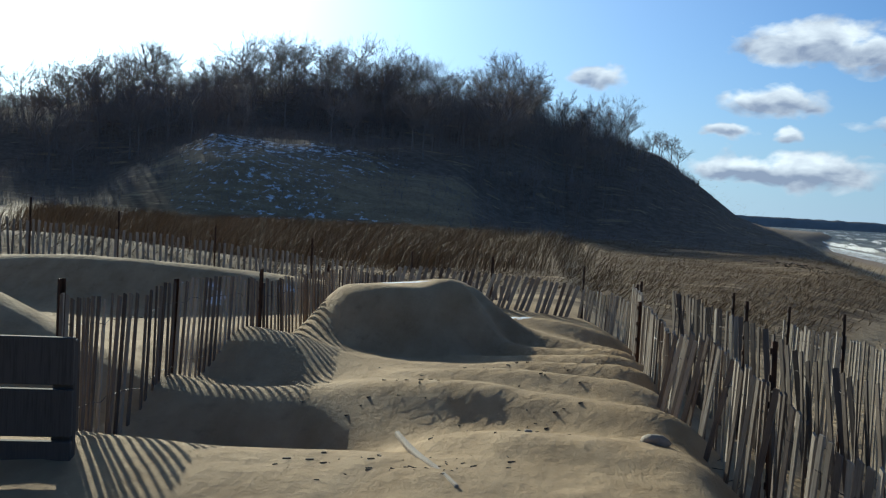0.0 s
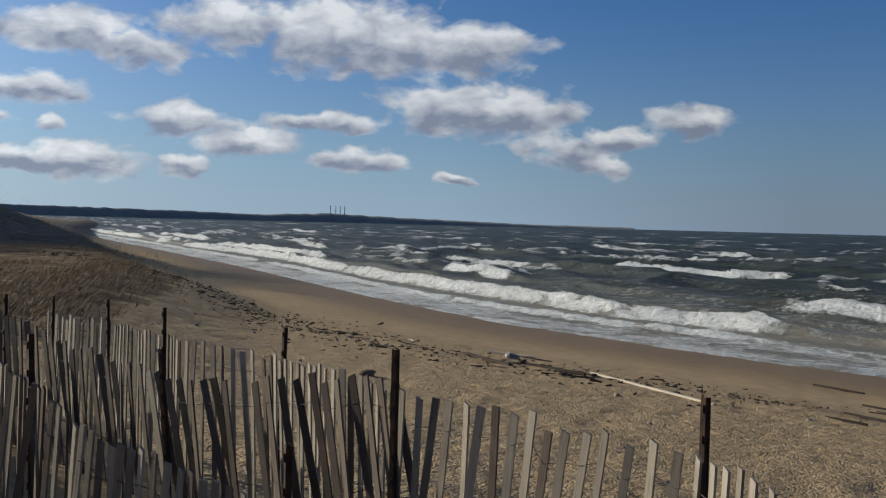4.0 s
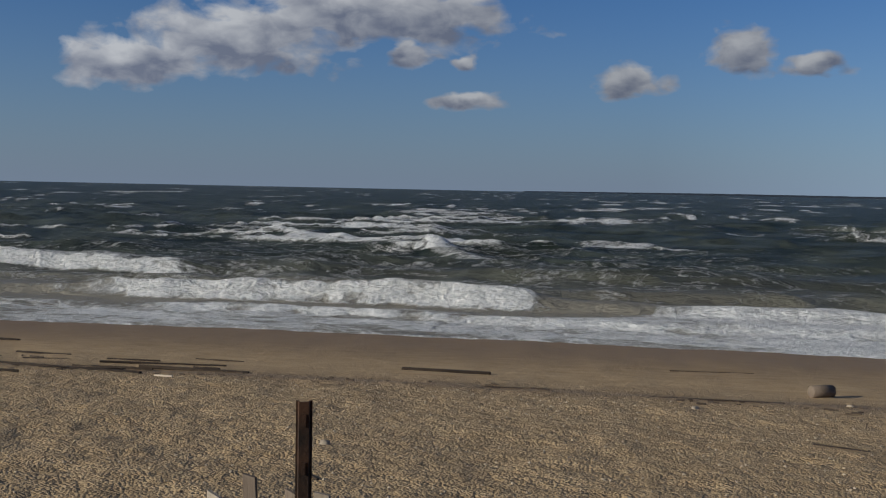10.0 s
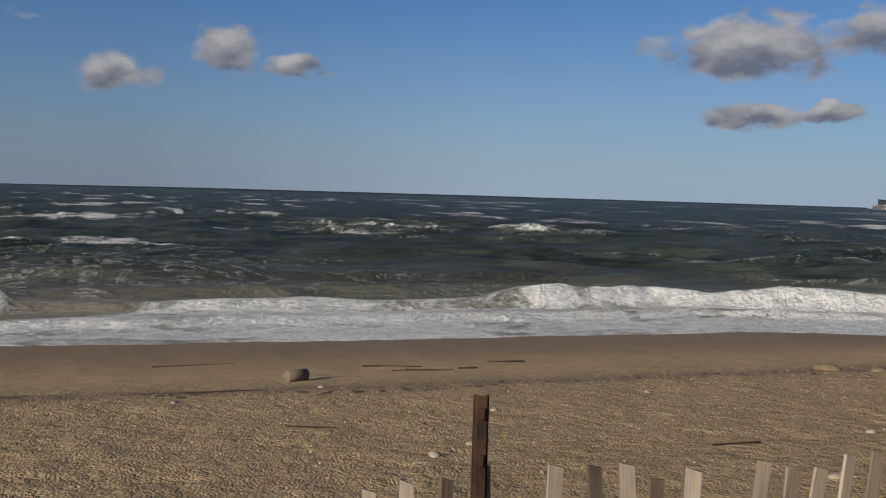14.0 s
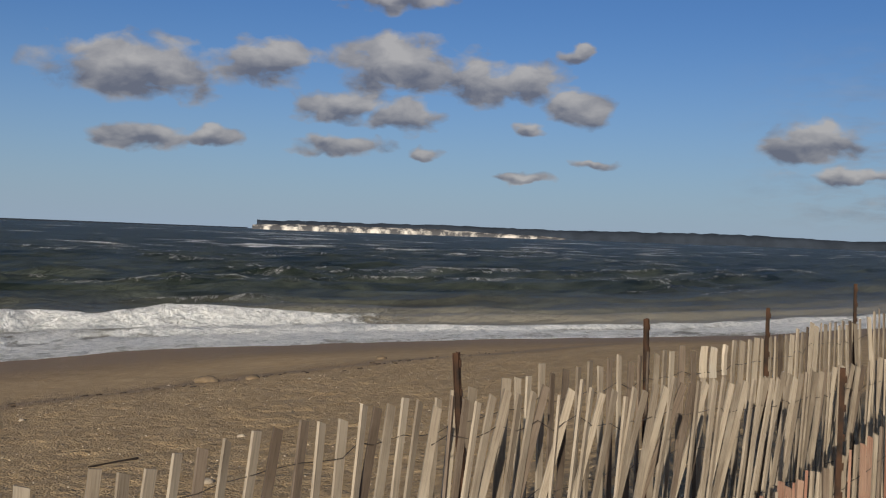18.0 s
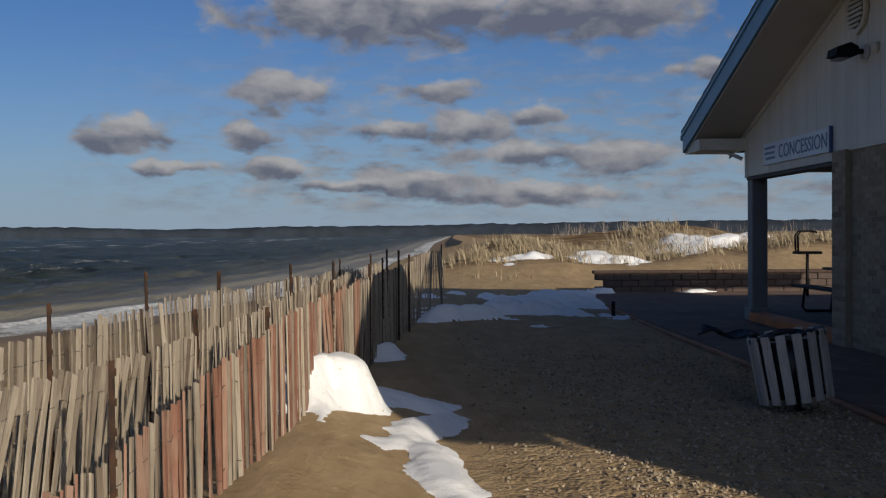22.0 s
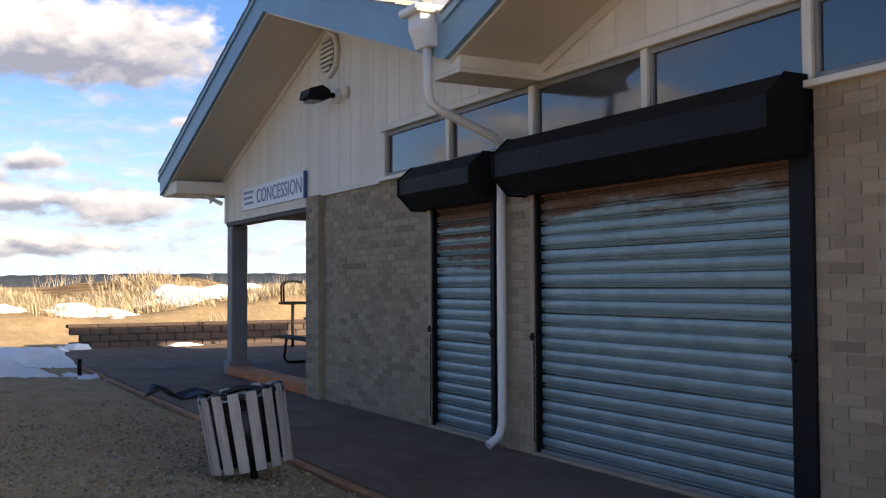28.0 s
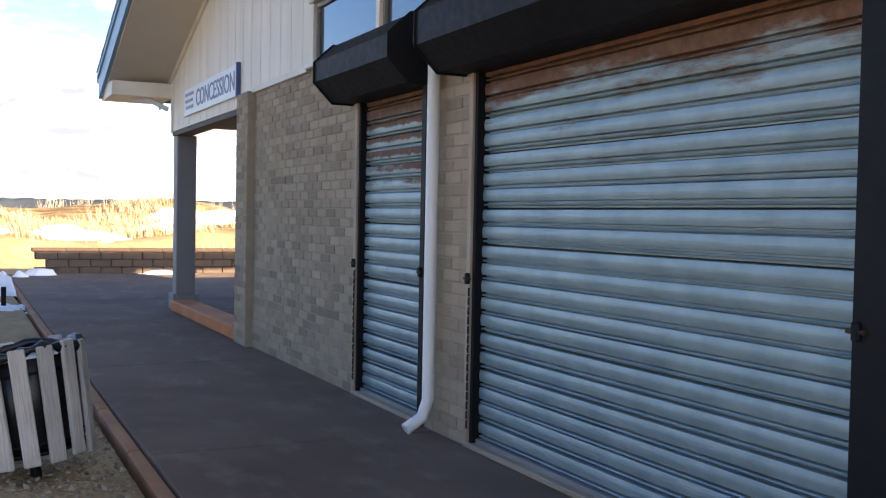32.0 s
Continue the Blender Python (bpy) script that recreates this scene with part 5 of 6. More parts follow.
grill = thing("pedestal_grill", "black steel park grill on a post", "grill", (-7.45, -21.3, 0))
part("post", tube([(0, 0, 0), (0, 0, 0.9)], 0.035, 8), BLACK_METAL, grill)
part("fire_box", box((-0.25, -0.2, 0.9), (0.25, 0.2, 0.96), 0.01), BLACK_METAL, grill)
part("hood_frame", tube([(0.25, 0, 0.96), (0.26, 0, 1.3), (0.2, 0, 1.38), (-0.05, 0, 1.4), (-0.15, 0, 1.36)], 0.022, 8), BLACK_METAL, grill)
part("hood_frame", tube([(0.25, 0.15, 0.96), (0.26, 0.15, 1.3), (0.2, 0.15, 1.38), (-0.05, 0.15, 1.4), (-0.15, 0.15, 1.36)], 0.022, 8), BLACK_METAL, grill)

peg = thing("marker_stake", "short black stake at the edge of the gravel", "stake", (-2.45, -16.7, ground_z(-2.45, -16.7)))
part("stake", box((-0.03, -0.03, -0.2), (0.03, 0.03, 0.26), 0.005), BLACK_METAL, peg)


# ---- snow fences ----
def slat_mesh(k, high):
    rnd = random.Random(k)
    w0, w1 = 0.019 + rnd.uniform(-0.002, 0.002), 0.019 + rnd.uniform(-0.003, 0.002)
    bow, d = rnd.uniform(-0.012, 0.012), 0.0045
    verts, faces = [], []
    for i in range(4):
        u = i / 3
        half = w0 + (w1 - w0) * u
        o = bow * math.sin(math.pi * u)
        top = rnd.uniform(-0.012, 0.0) if i == 3 else 0
        verts += [(-half + o, -d, high * u), (half + o, -d, high * u + top), (half + o, d, high * u + top), (-half + o, d, high * u)]
    for i in range(3):
        a = i * 4
        faces += [(a + j, a + (j + 1) % 4, a + 4 + (j + 1) % 4, a + 4 + j) for j in range(4)]
    faces += [(3, 2, 1, 0), (12, 13, 14, 15)]
    me = bpy.data.meshes.new("slat")
    me.from_pydata(verts, [], faces)
    return me


SLAT_MESHES = [slat_mesh(k, 1.22) for k in range(10)]
for me in SLAT_MESHES:
    me.materials.append(SLAT)
RED_MESHES = [slat_mesh(k + 20, 1.22) for k in range(6)]
for me in RED_MESHES:
    me.materials.append(RED_SLAT)


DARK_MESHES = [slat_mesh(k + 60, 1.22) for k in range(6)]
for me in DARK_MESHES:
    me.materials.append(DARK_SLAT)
WHITE_MESHES = [slat_mesh(k + 40, 0.15) for k in range(3)]
for me in WHITE_MESHES:
    me.transform(Matrix.Translation((0, 0, 1.075)))
    me.materials.append(PALE_DRIFT)


def post_mesh():
    """A U-section steel post with its row of holes shown as studs and slots."""
    prof = [(-0.02, 0.0), (-0.013, 0.0), (-0.01, 0.014), (0.01, 0.014), (0.013, 0.0), (0.02, 0.0), (0.02, 0.004), (0.015, 0.004), (0.012, 0.018), (-0.012, 0.018), (-0.015, 0.004), (-0.02, 0.004)]
    bm = bmesh.new()
    a, b = [bm.verts.new((u * 0.85, v, 0)) for u, v in prof], [bm.verts.new((u * 0.85, v, 1.85)) for u, v in prof]
    n = len(prof)
    bm.faces.new(a[::-1]), bm.faces.new(b)
    for i in range(n):
        bm.faces.new((a[i], a[(i + 1) % n], b[(i + 1) % n], b[i]))
    for k in range(16):
        add_box(bm, (-0.004, 0.018, 0.3 + k * 0.1), (0.004, 0.024, 0.325 + k * 0.1))
    bmesh.ops.recalc_face_normals(bm, faces=bm.faces)
    me = bpy.data.meshes.new("post")
    bm.to_mesh(me)
    bm.free()
    me.materials.append(RUST)
    return me


POST = post_mesh()


def snow_fence(label, line, posts, spacing, seed, lean_noise=1.0, red=None, white=None, dark=0.0, twist=0.12, slim=1.0, bias=0.0):
    """line: (x, y, height of the slat tops) along the run; posts: (x, y, top, lean along, lean across)."""
    rnd = random.Random(seed)
    fence = thing("snow_fence", label, "fence", (line[0][0], line[0][1], 0), "snow fences")
    org = Vector((line[0][0], line[0][1], 0))
    pts = [Vector(p) for p in line]
    lens = [0.0]
    for a, b in zip(pts, pts[1:]):
        lens.append(lens[-1] + (b.xy - a.xy).length)

    def along(s):
        for i in range(len(pts) - 1):
            if s <= lens[i + 1]:
                u = (s - lens[i]) / (lens[i + 1] - lens[i])
                return pts[i].lerp(pts[i + 1], u), (pts[i + 1].xy - pts[i].xy).normalized()
        return pts[-1], (pts[-1].xy - pts[-2].xy).normalized()

    s, wires = 0.03, {0.12: [], 0.48: [], 0.84: []}
    while s < lens[-1]:
        p, d = along(s)
        sway = 0.05 * (noise.noise(Vector((s * 0.5, seed, 0)))) + 0.025 * noise.noise(Vector((s * 2.1, seed, 4)))
        side = Vector((-d.y, d.x, 0))
        lean_a = bias + lean_noise * (0.42 * noise.noise(Vector((s * 0.4, seed * 2, 9))) + 0.14 * noise.noise(Vector((s * 1.7, seed, 5))) + rnd.gauss(0, 0.045))
        lean_b = 0.1 * lean_noise * noise.noise(Vector((s * 0.6, seed * 3, 2)))
        top = p.z + 0.035 * noise.noise(Vector((s * 1.3, seed, 7))) + rnd.gauss(0, 0.012)
        foot = Vector((p.x, p.y, top - 1.22)) + side * sway
        yaw = math.atan2(d.y, d.x) + rnd.gauss(0, twist)
        is_red = red is not None and red[0] < p.y < red[1] and rnd.random() < 0.66
        me = rnd.choice(RED_MESHES if is_red else DARK_MESHES if rnd.random() < dark else SLAT_MESHES)
        if rnd.random() > 0.02:
            ob = new("slat", me)
            ob.parent = fence
            m = Matrix.Translation(foot + Vector((0, 0, 1.22)) - org) @ Matrix.Rotation(yaw, 4, "Z") @ Matrix.Rotation(lean_a, 4, "Y") @ Matrix.Rotation(lean_b, 4, "X") @ Matrix.Translation((0, 0, -1.22))
            ob.matrix_basis = m @ Matrix.Diagonal((slim, 1, 1, 1))
            if white is not None and white[0] < p.y < white[1]:
                tip = new("painted_tip", rnd.choice(WHITE_MESHES))
                tip.parent = fence
                tip.matrix_basis = m @ Matrix.Diagonal((1.06, 1.5, 1, 1))
            for h in wires:
                wires[h].append(m @ Vector((0, 0.006 * (1 if len(wires[h]) % 2 else -1), 1.22 - h)))
        s += spacing * rnd.uniform(0.82, 1.18)
    for h, run in wires.items():
        if len(run) > 2:
            part("wire", tube(run, 0.0018, 4), WIRE, fence)
    for x, y, top, la, lb in posts:
        ob = new("post", POST)
        ob.parent = fence
        ob.matrix_basis = Matrix.Translation(Vector((x, y, top)) - org) @ Matrix.Rotation(rnd.uniform(-0.5, 0.5) + math.pi / 2, 4, "Z") @ Matrix.Rotation(radians(la), 4, "Y") @ Matrix.Rotation(radians(lb), 4, "X") @ Matrix.Translation((0, 0, -1.85))
    return fence


snow_fence("weathered slat snow fence along the open beach", [(2.75, 9.3, 0.56), (2.87, 8.0, 0.58), (2.8, 6.3, 0.66), (3.0, 5.6, 0.64), (2.86, 4.1, 0.69), (3.15, 2.84, 0.64), (2.97, 2.35, 0.66), (2.92, 2.0, 0.57), (2.9, 1.55, 0.62), (2.9, 1.2, 0.72), (2.88, 0.85, 0.67), (2.86, 0.4, 0.63), (2.84, -0.15, 0.72), (2.84, -0.5, 0.79), (2.8, -1.0, 0.76), (2.72, -2.46, 0.83), (2.62, -3.8, 0.87), (2.45, -4.9, 0.88), (2.42, -6.6, 0.93), (2.2, -8.5, 0.93), (1.8, -11.5, 0.93), (1.3, -15.0, 0.95)],
           [(2.32, 9.21, 0.78, 0, 0), (2.75, 9.08, 0.7, 0, 1), (2.87, 8.03, 0.75, 0, -1), (2.67, 6.3, 0.84, 1, 0), (3.08, 5.58, 0.78, 0, 2), (2.83, 4.09, 0.85, 0, 0), (3.23, 2.84, 0.82, 0, 0), (2.84, 1.11, 0.92, 0, 0), (2.84, -0.45, 0.94, 0, 0), (2.7, -2.46, 0.96, 6, 2), (2.63, -3.78, 1.02, 4, 0), (2.45, -4.82, 1.04, 2, 0), (2.48, -6.57, 1.13, 0, 1), (2.3, -8.0, 1.08, 0, 0), (1.98, -9.8, 1.08, 0, 0), (1.7, -12.0, 1.08, 0, 0), (1.45, -14.0, 1.1, 0, 0)],
           0.082, 3, 0.6, None, (-4.5, -4.2), 0.2, 0.2, 0.85)
snow_fence("older grey snow fence bulging beside the drifted sand", [(1.47, 9.1, 0.8), (1.36, 7.4, 0.8), (1.3, 5.7, 0.82), (1.4, 5.15, 0.83), (1.46, 4.56, 0.81), (1.5, 4.2, 0.75), (1.57, 4.0, 0.66), (1.7, 3.7, 0.63), (1.98, 3.2, 0.55), (2.02, 1.5, 0.5)],
           [(1.54, 9.09, 0.84, 0, 0), (1.5, 9.0, 0.82, 3, 0), (1.3, 7.0, 0.84, 0, 0), (1.52, 4.45, 0.93, 4, 0), (1.97, 3.3, 0.71, 0, 0)], 0.046, 7, 0.6, dark=0.3, twist=0.35, slim=0.6, bias=0.12)
snow_fence("snow fence with red-stained and grey slats beside the gravel", [(2.02, 1.5, 0.5), (1.92, -0.5, 0.45), (1.8, -2.0, 0.5), (1.66, -3.3, 0.64), (1.5, -4.2, 0.8), (1.43, -5.0, 0.89), (1.36, -6.5, 0.94), (1.25, -8.5, 0.95), (1.2, -9.7, 0.95), (1.05, -12.0, 0.96), (0.85, -14.5, 0.97)],
           [(1.66, -3.28, 0.95, 0, 0), (1.43, -5.02, 1.0, 0, 0), (1.32, -7.2, 1.04, 0, 0), (1.2, -9.69, 1.08, 0, 0), (1.12, -10.6, 1.12, 0, 0), (1.1, -11.2, 1.2, 0, 0), (1.0, -12.2, 1.18, 0, 0), (0.9, -13.4, 1.1, 0, 0)],
           0.05, 29, 0.5, (-9.0, -2.4), None, 0.12, 0.3, 0.62)
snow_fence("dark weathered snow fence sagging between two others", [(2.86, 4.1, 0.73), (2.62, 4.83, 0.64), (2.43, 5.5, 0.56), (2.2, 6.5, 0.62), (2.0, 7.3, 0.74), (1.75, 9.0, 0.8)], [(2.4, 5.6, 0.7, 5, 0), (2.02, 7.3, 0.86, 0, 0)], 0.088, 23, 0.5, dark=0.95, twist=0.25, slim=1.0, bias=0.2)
snow_fence("slumped pale snow fence leaning between two others", [(2.52, -2.1, 0.84), (2.3, -3.0, 0.85), (2.1, -3.9, 0.81), (1.95, -5.0, 0.8), (1.85, -6.2, 0.83), (1.75, -8.0, 0.88), (1.6, -10.0, 0.92), (1.5, -11.6, 0.95)],
           [(1.93, -5.6, 0.95, 6, 0), (1.75, -8.2, 1.02, 3, 0), (1.6, -10.2, 1.1, 2, 0)], 0.056, 31, 0.9, None, None, 0.1, 0.3, 0.68, 0.12)
snow_fence("leaning pale end of the snow fence", [(0.85, -14.6, 1.05), (0.43, -17.0, 1.12)], [(0.43, -17.0, 1.2, 0, 0)], 0.11, 11, 1.5)
# more than half the slats take the dark wood to stand for backlight
snow_fence("snow fence against the drifted sand, slats darkened as if backlit", [(-1.2, 4.35, 0.94), (-1.29, 4.55, 0.93), (-1.32, 5.1, 0.88), (-1.36, 6.0, 0.88), (-1.33, 6.9, 0.86), (-1.3, 7.6, 0.8), (-1.24, 8.4, 0.77), (-1.17, 9.4, 0.78), (-0.85, 11.6, 0.6)],
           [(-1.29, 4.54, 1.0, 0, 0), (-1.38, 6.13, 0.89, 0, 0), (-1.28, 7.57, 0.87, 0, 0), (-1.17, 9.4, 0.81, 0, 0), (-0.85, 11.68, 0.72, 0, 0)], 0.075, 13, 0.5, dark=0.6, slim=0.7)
snow_fence("snow fence crossing the dune", [(-0.85, 11.6, 0.7), (0.3, 11.7, 0.69), (1.19, 11.4, 0.6), (1.6, 10.4, 0.55), (1.5, 9.2, 0.68)], [(1.19, 11.46, 0.82, 0, 0), (0.2, 11.7, 0.86, 0, 0)], 0.075, 17, 0.6, dark=0.2, bias=0.22)
snow_fence("far snow fence half buried in drifted sand", [(-9.5, 14.6, 0.92), (-7.5, 15.2, 0.9), (-5.2, 15.2, 0.8), (-3.0, 14.6, 0.66), (-1.0, 13.4, 0.52), (0.4, 12.6, 0.48)], [(-7.0, 15.3, 1.22, 0, 0), (-5.6, 15.3, 1.08, 0, 0), (-4.0, 15.0, 0.95, 0, 0), (-2.4, 14.3, 0.86, 0, 0), (-0.9, 13.4, 0.8, 0, 0)], 0.1, 19, 0.6)

# dark board gate panel by the sand
gate = thing("board_panel", "dark wooden board panel standing at the fence end", "panel", (-1.08, 4.22, 0))
gate.rotation_euler.z = radians(12)
for k in range(4):
    z = 0.05 + 0.195 * k
    part("board", box((-0.95, -0.02, z), (0.0, 0.012, z + 0.178), 0.004), DARK_BOARD, gate)
for x in (-0.9, -0.04):
    part("upright", box((x - 0.04, 0.012, -0.2), (x + 0.04, 0.06, 0.8), 0.005), DARK_BOARD, gate)


# ---- snow drifts ----
def snow_drift(label, x0, x1, y0, y1, field, thick, step=0.06, lift=0.0, ragged=0.45, grain=2.2):
    gx, gy = np.arange(x0, x1, step), np.arange(y0, y1, step)
    X, Y = np.meshgrid(gx, gy, indexing="ij")
    F = field(X, Y) + ragged * (fractal(X * grain, Y * grain, 5, 81) - 0.5)
    keep = F > -0.02
    Z = height(X, Y) + lift * np.clip(F * 5, 0, 1) + thick * smooth(0, 0.75, np.clip(F, 0, 2)) + 0.16 * thick * (fractal(X * 4.5, Y * 4.5, 4, 83) - 0.5) * np.clip(F * 3, 0, 1) - 0.012 * (F < 0.03)
    # each patch that lies by itself is a drift of its own
    cells = keep[:-1, :-1].astype(int) + keep[1:, :-1] + keep[:-1, 1:] + keep[1:, 1:] >= 3
    todo = set(zip(*(int_list.tolist() for int_list in np.nonzero(cells))))
    first = None
    while todo:
        patch, stack = [], [todo.pop()]
        while stack:
            i, j = stack.pop()
            patch.append((i, j))
            for q in ((i + 1, j), (i - 1, j), (i, j + 1), (i, j - 1)):
                if q in todo:
                    todo.remove(q)
                    stack.append(q)
        if len(patch) < 25:
            continue
        slot, verts, faces = {}, [], []
        for i, j in patch:
            face = []
            for q in ((i, j), (i + 1, j), (i + 1, j + 1), (i, j + 1)):
                if q not in slot:
                    slot[q] = len(verts)
                    verts.append((X[q], Y[q], Z[q]))
                face.append(slot[q])
            faces.append(face)
        first = tagged(shaped("snow_drift", verts, faces, SNOW, None, "", True), label, "snow", "snow drifts")
    return first


def blobs(*items):
    def field(X, Y):
        out = -0.25
        for cx, cy, rx, ry, turn in items:
            out = np.maximum(out, 1.05 * bump2(X, Y, cx, cy, rx, ry, turn) - 0.35)
        return out
    return field


snow_drift("steep drift of old snow heaped against the fence", 0.5, 1.9, -7.4, -5.2, blobs((1.4, -6.55, 0.28, 0.45, 0), (1.14, -6.65, 0.28, 0.36, 0)), 0.3, 0.022, 0.0, 0.9, 2.4)
snow_drift("thin tongue of melting snow on the sand", -0.2, 1.4, -8.6, -3.9, blobs((0.78, -7.3, 0.42, 0.4, 10), (0.62, -6.5, 0.17, 0.9, -14), (0.55, -5.4, 0.17, 0.8, 8), (0.42, -4.5, 0.15, 0.6, 10)), 0.05, 0.025, 0.008, 0.75, 4.0)
snow_drift("patchy sheet of old snow beside the terrace", -4.4, 1.6, -24.0, -14.4, blobs((0.2, -15.4, 0.8, 0.3, 40), (-1.0, -17.6, 1.3, 0.8, 60), (-2.0, -19.9, 1.0, 1.5, 20), (-3.1, -22.3, 0.9, 1.0, 0)), 0.22, 0.045, 0.02, 1.7, 1.6)
snow_drift("small heap of snow at the block wall", -6.2, -5.0, -23.2, -22.4, blobs((-5.6, -23.0, 0.45, 0.22, 10)), 0.07, 0.03, 0.25, 1.0, 5.0)
snow_drift("chunky heap of old snow at the end of the block wall", -4.9, -2.2, -24.0, -21.6, blobs((-3.3, -22.85, 0.55, 0.35, 0), (-2.9, -22.4, 0.4, 0.3, 30)), 0.34, 0.04, 0.03, 0.9, 3.6)
snow_drift("snow lying under dark fence posts", 0.6, 1.6, -11.5, -9.6, blobs((1.1, -10.5, 0.25, 0.5, 0)), 0.16, 0.04, 0.0, 0.7, 3.0)

snow_drift("melting snow patch on the sunlit dune", -3.8, -1.0, -32.0, -29.0, blobs((-2.3, -30.4, 0.9, 0.55, 0)), 0.16, 0.06, 0.02, 1.1, 1.8)
snow_drift("bright snow bank on the dune slope", -6.4, -3.2, -33.5, -29.0, blobs((-4.5, -30.8, 0.95, 0.9, 0), (-5.3, -30.2, 0.6, 0.4, 0)), 0.2, 0.06, 0.02, 1.1, 1.5)
snow_drift("snow lying along the crest of the dune", -11.0, -6.0, -35.0, -30.5, blobs((-8.4, -32.4, 1.6, 0.8, 10), (-7.3, -33.2, 0.8, 0.8, 0), (-10.0, -33.0, 0.8, 0.5, 0)), 0.22, 0.07, 0.02, 1.2, 1.3)

# ---- driftwood, stones and wrack on the beach ----
def plank(x, y, length, width, thick, turn, mat, label, name="plank"):
    z = ground_z(x, y)
    width, thick = width * 0.55, thick * 0.5
    bm = box((-length / 2, -width / 2, 0), (length / 2, width / 2, thick), min(width, thick) * 0.2)
    bmesh.ops.subdivide_edges(bm, edges=[e for e in bm.edges if e.calc_length() > length * 0.7], cuts=5)
    for v in bm.verts:
        n = noise.noise(v.co * 2.5 + Vector((x, y, 0)))
        along = v.co.x / length
        v.co.y = v.co.y * (1.15 - 0.9 * abs(along + 0.15)) + 0.35 * width * n + 0.05 * length * (0.25 - along * along) * math.sin(x * 3.1 + y)
        v.co.z += 0.25 * thick * n
    ob = part(name, bm, mat)
    slope = (ground_z(x + 0.5, y) - ground_z(x - 0.5, y))
    ob.matrix_world = Matrix.Translation((x, y, z - 0.01)) @ Matrix.Rotation(-math.atan(slope), 4, "Y") @ Matrix.Rotation(radians(turn), 4, "Z")
    return tagged(ob, label, "driftwood", "driftwood on the beach")


for x, y, ln, wd, th, turn, mat in (
    (16.3, 7.2, 2.0, 0.16, 0.1, 84, DRIFT), (15.5, 9.0, 2.9, 0.14, 0.09, 78, DRIFT), (17.1, 8.1, 2.2, 0.1, 0.08, 100, DRIFT), (18.2, 3.3, 1.6, 0.2, 0.12, 88, DRIFT),
    (18.0, 10.9, 1.2, 0.12, 0.08, 84, DRIFT), (17.6, 8.9, 1.0, 0.1, 0.07, 92, DRIFT), (20.5, 13.6, 1.3, 0.16, 0.1, 85, DRIFT), (14.0, 13.2, 4.2, 0.15, 0.08, 74, PALE_DRIFT),
    (18.5, -5.6, 0.9, 0.1, 0.07, 70, DRIFT), (20.6, -1.5, 1.6, 0.07, 0.05, 95, DRIFT), (16.0, -1.0, 2.2, 0.12, 0.06, 93, DRIFT), (16.2, 2.2, 2.0, 0.08, 0.05, 96, DRIFT),
    (15.2, 18.6, 1.4, 0.16, 0.14, 50, PALE_DRIFT), (15.6, 19.0, 1.2, 0.14, 0.12, 120, PALE_DRIFT), (13.6, 17.4, 2.2, 0.16, 0.12, 80, DRIFT), (14.1, 15.8, 1.7, 0.14, 0.1, 95, DRIFT),
    (19.6, -7.6, 0.8, 0.12, 0.08, 80, DRIFT), (12.0, -2.0, 0.6, 0.07, 0.05, 60, DRIFT), (9.0, 3.0, 0.5, 0.05, 0.04, 40, DRIFT), (9.6, -6.0, 0.6, 0.06, 0.05, 90, DRIFT)):
    plank(x, y, ln, wd, th, turn, mat, "bleached drift plank lying on the sand" if mat is PALE_DRIFT else "dark waterlogged drift plank lying on the sand")

rnd = random.Random(21)
for cx, cy, n in ((16.4, 8.2, 9), (14.2, 17.0, 10), (13.4, 21.0, 8), (13.0, 26.0, 8), (18.6, -4.6, 3)):
    for k in range(n):
        plank(rnd.gauss(cx, 0.9), rnd.gauss(cy, 1.6), rnd.uniform(0.3, 1.2), rnd.uniform(0.04, 0.09), rnd.uniform(0.04, 0.09), rnd.gauss(85, 22), PALE_DRIFT if rnd.random() < 0.15 else DRIFT, "splintered drift stick lying on the sand")
plank(0.22, 4.5, 0.9, 0.05, 0.05, -69, SLAT, "grey board half buried in the sand")
log = tagged(part("log", tube([(-0.2, 0, 0.11), (-0.19, 0, 0.11), (0.0, 0.01, 0.115), (0.19, 0, 0.11), (0.2, 0, 0.11)], [0.085, 0.1, 0.102, 0.1, 0.088], 14), DARK_SLAT), "short sawn log end on the lower beach", "log")
log.matrix_world = Matrix.Translation((17.5, -2.9, ground_z(17.5, -2.9) - 0.02)) @ Matrix.Rotation(radians(115), 4, "Z")

rnd = random.Random(5)
stone = None
for k in range(46):
    if k < 6:
        x, y, s = ((16.0, -12.6, 0.24), (15.5, -13.3, 0.16), (17.0, -19.0, 0.15), (1.14, 4.77, 0.062), (0.62, 4.85, 0.018), (9.0, 14.6, 0.16))[k]
    else:
        y = rnd.uniform(-14, 24)
        x, s = rnd.uniform(4.5, 16.5), rnd.uniform(0.03, 0.07)
    ob = part("stone", lump(k, (s, s * rnd.uniform(0.6, 1.0), s * (0.4 if 0.1 < s else 0.55)), 0.5, 2), ROCK if s < 0.1 else DARK_ROCK)
    ob.location = (x, y, ground_z(x, y) + s * 0.1)
    ob.rotation_euler.z = rnd.uniform(0, 6)
    tagged(ob, "pale rounded beach stone on the sand", "stone", "beach stones")

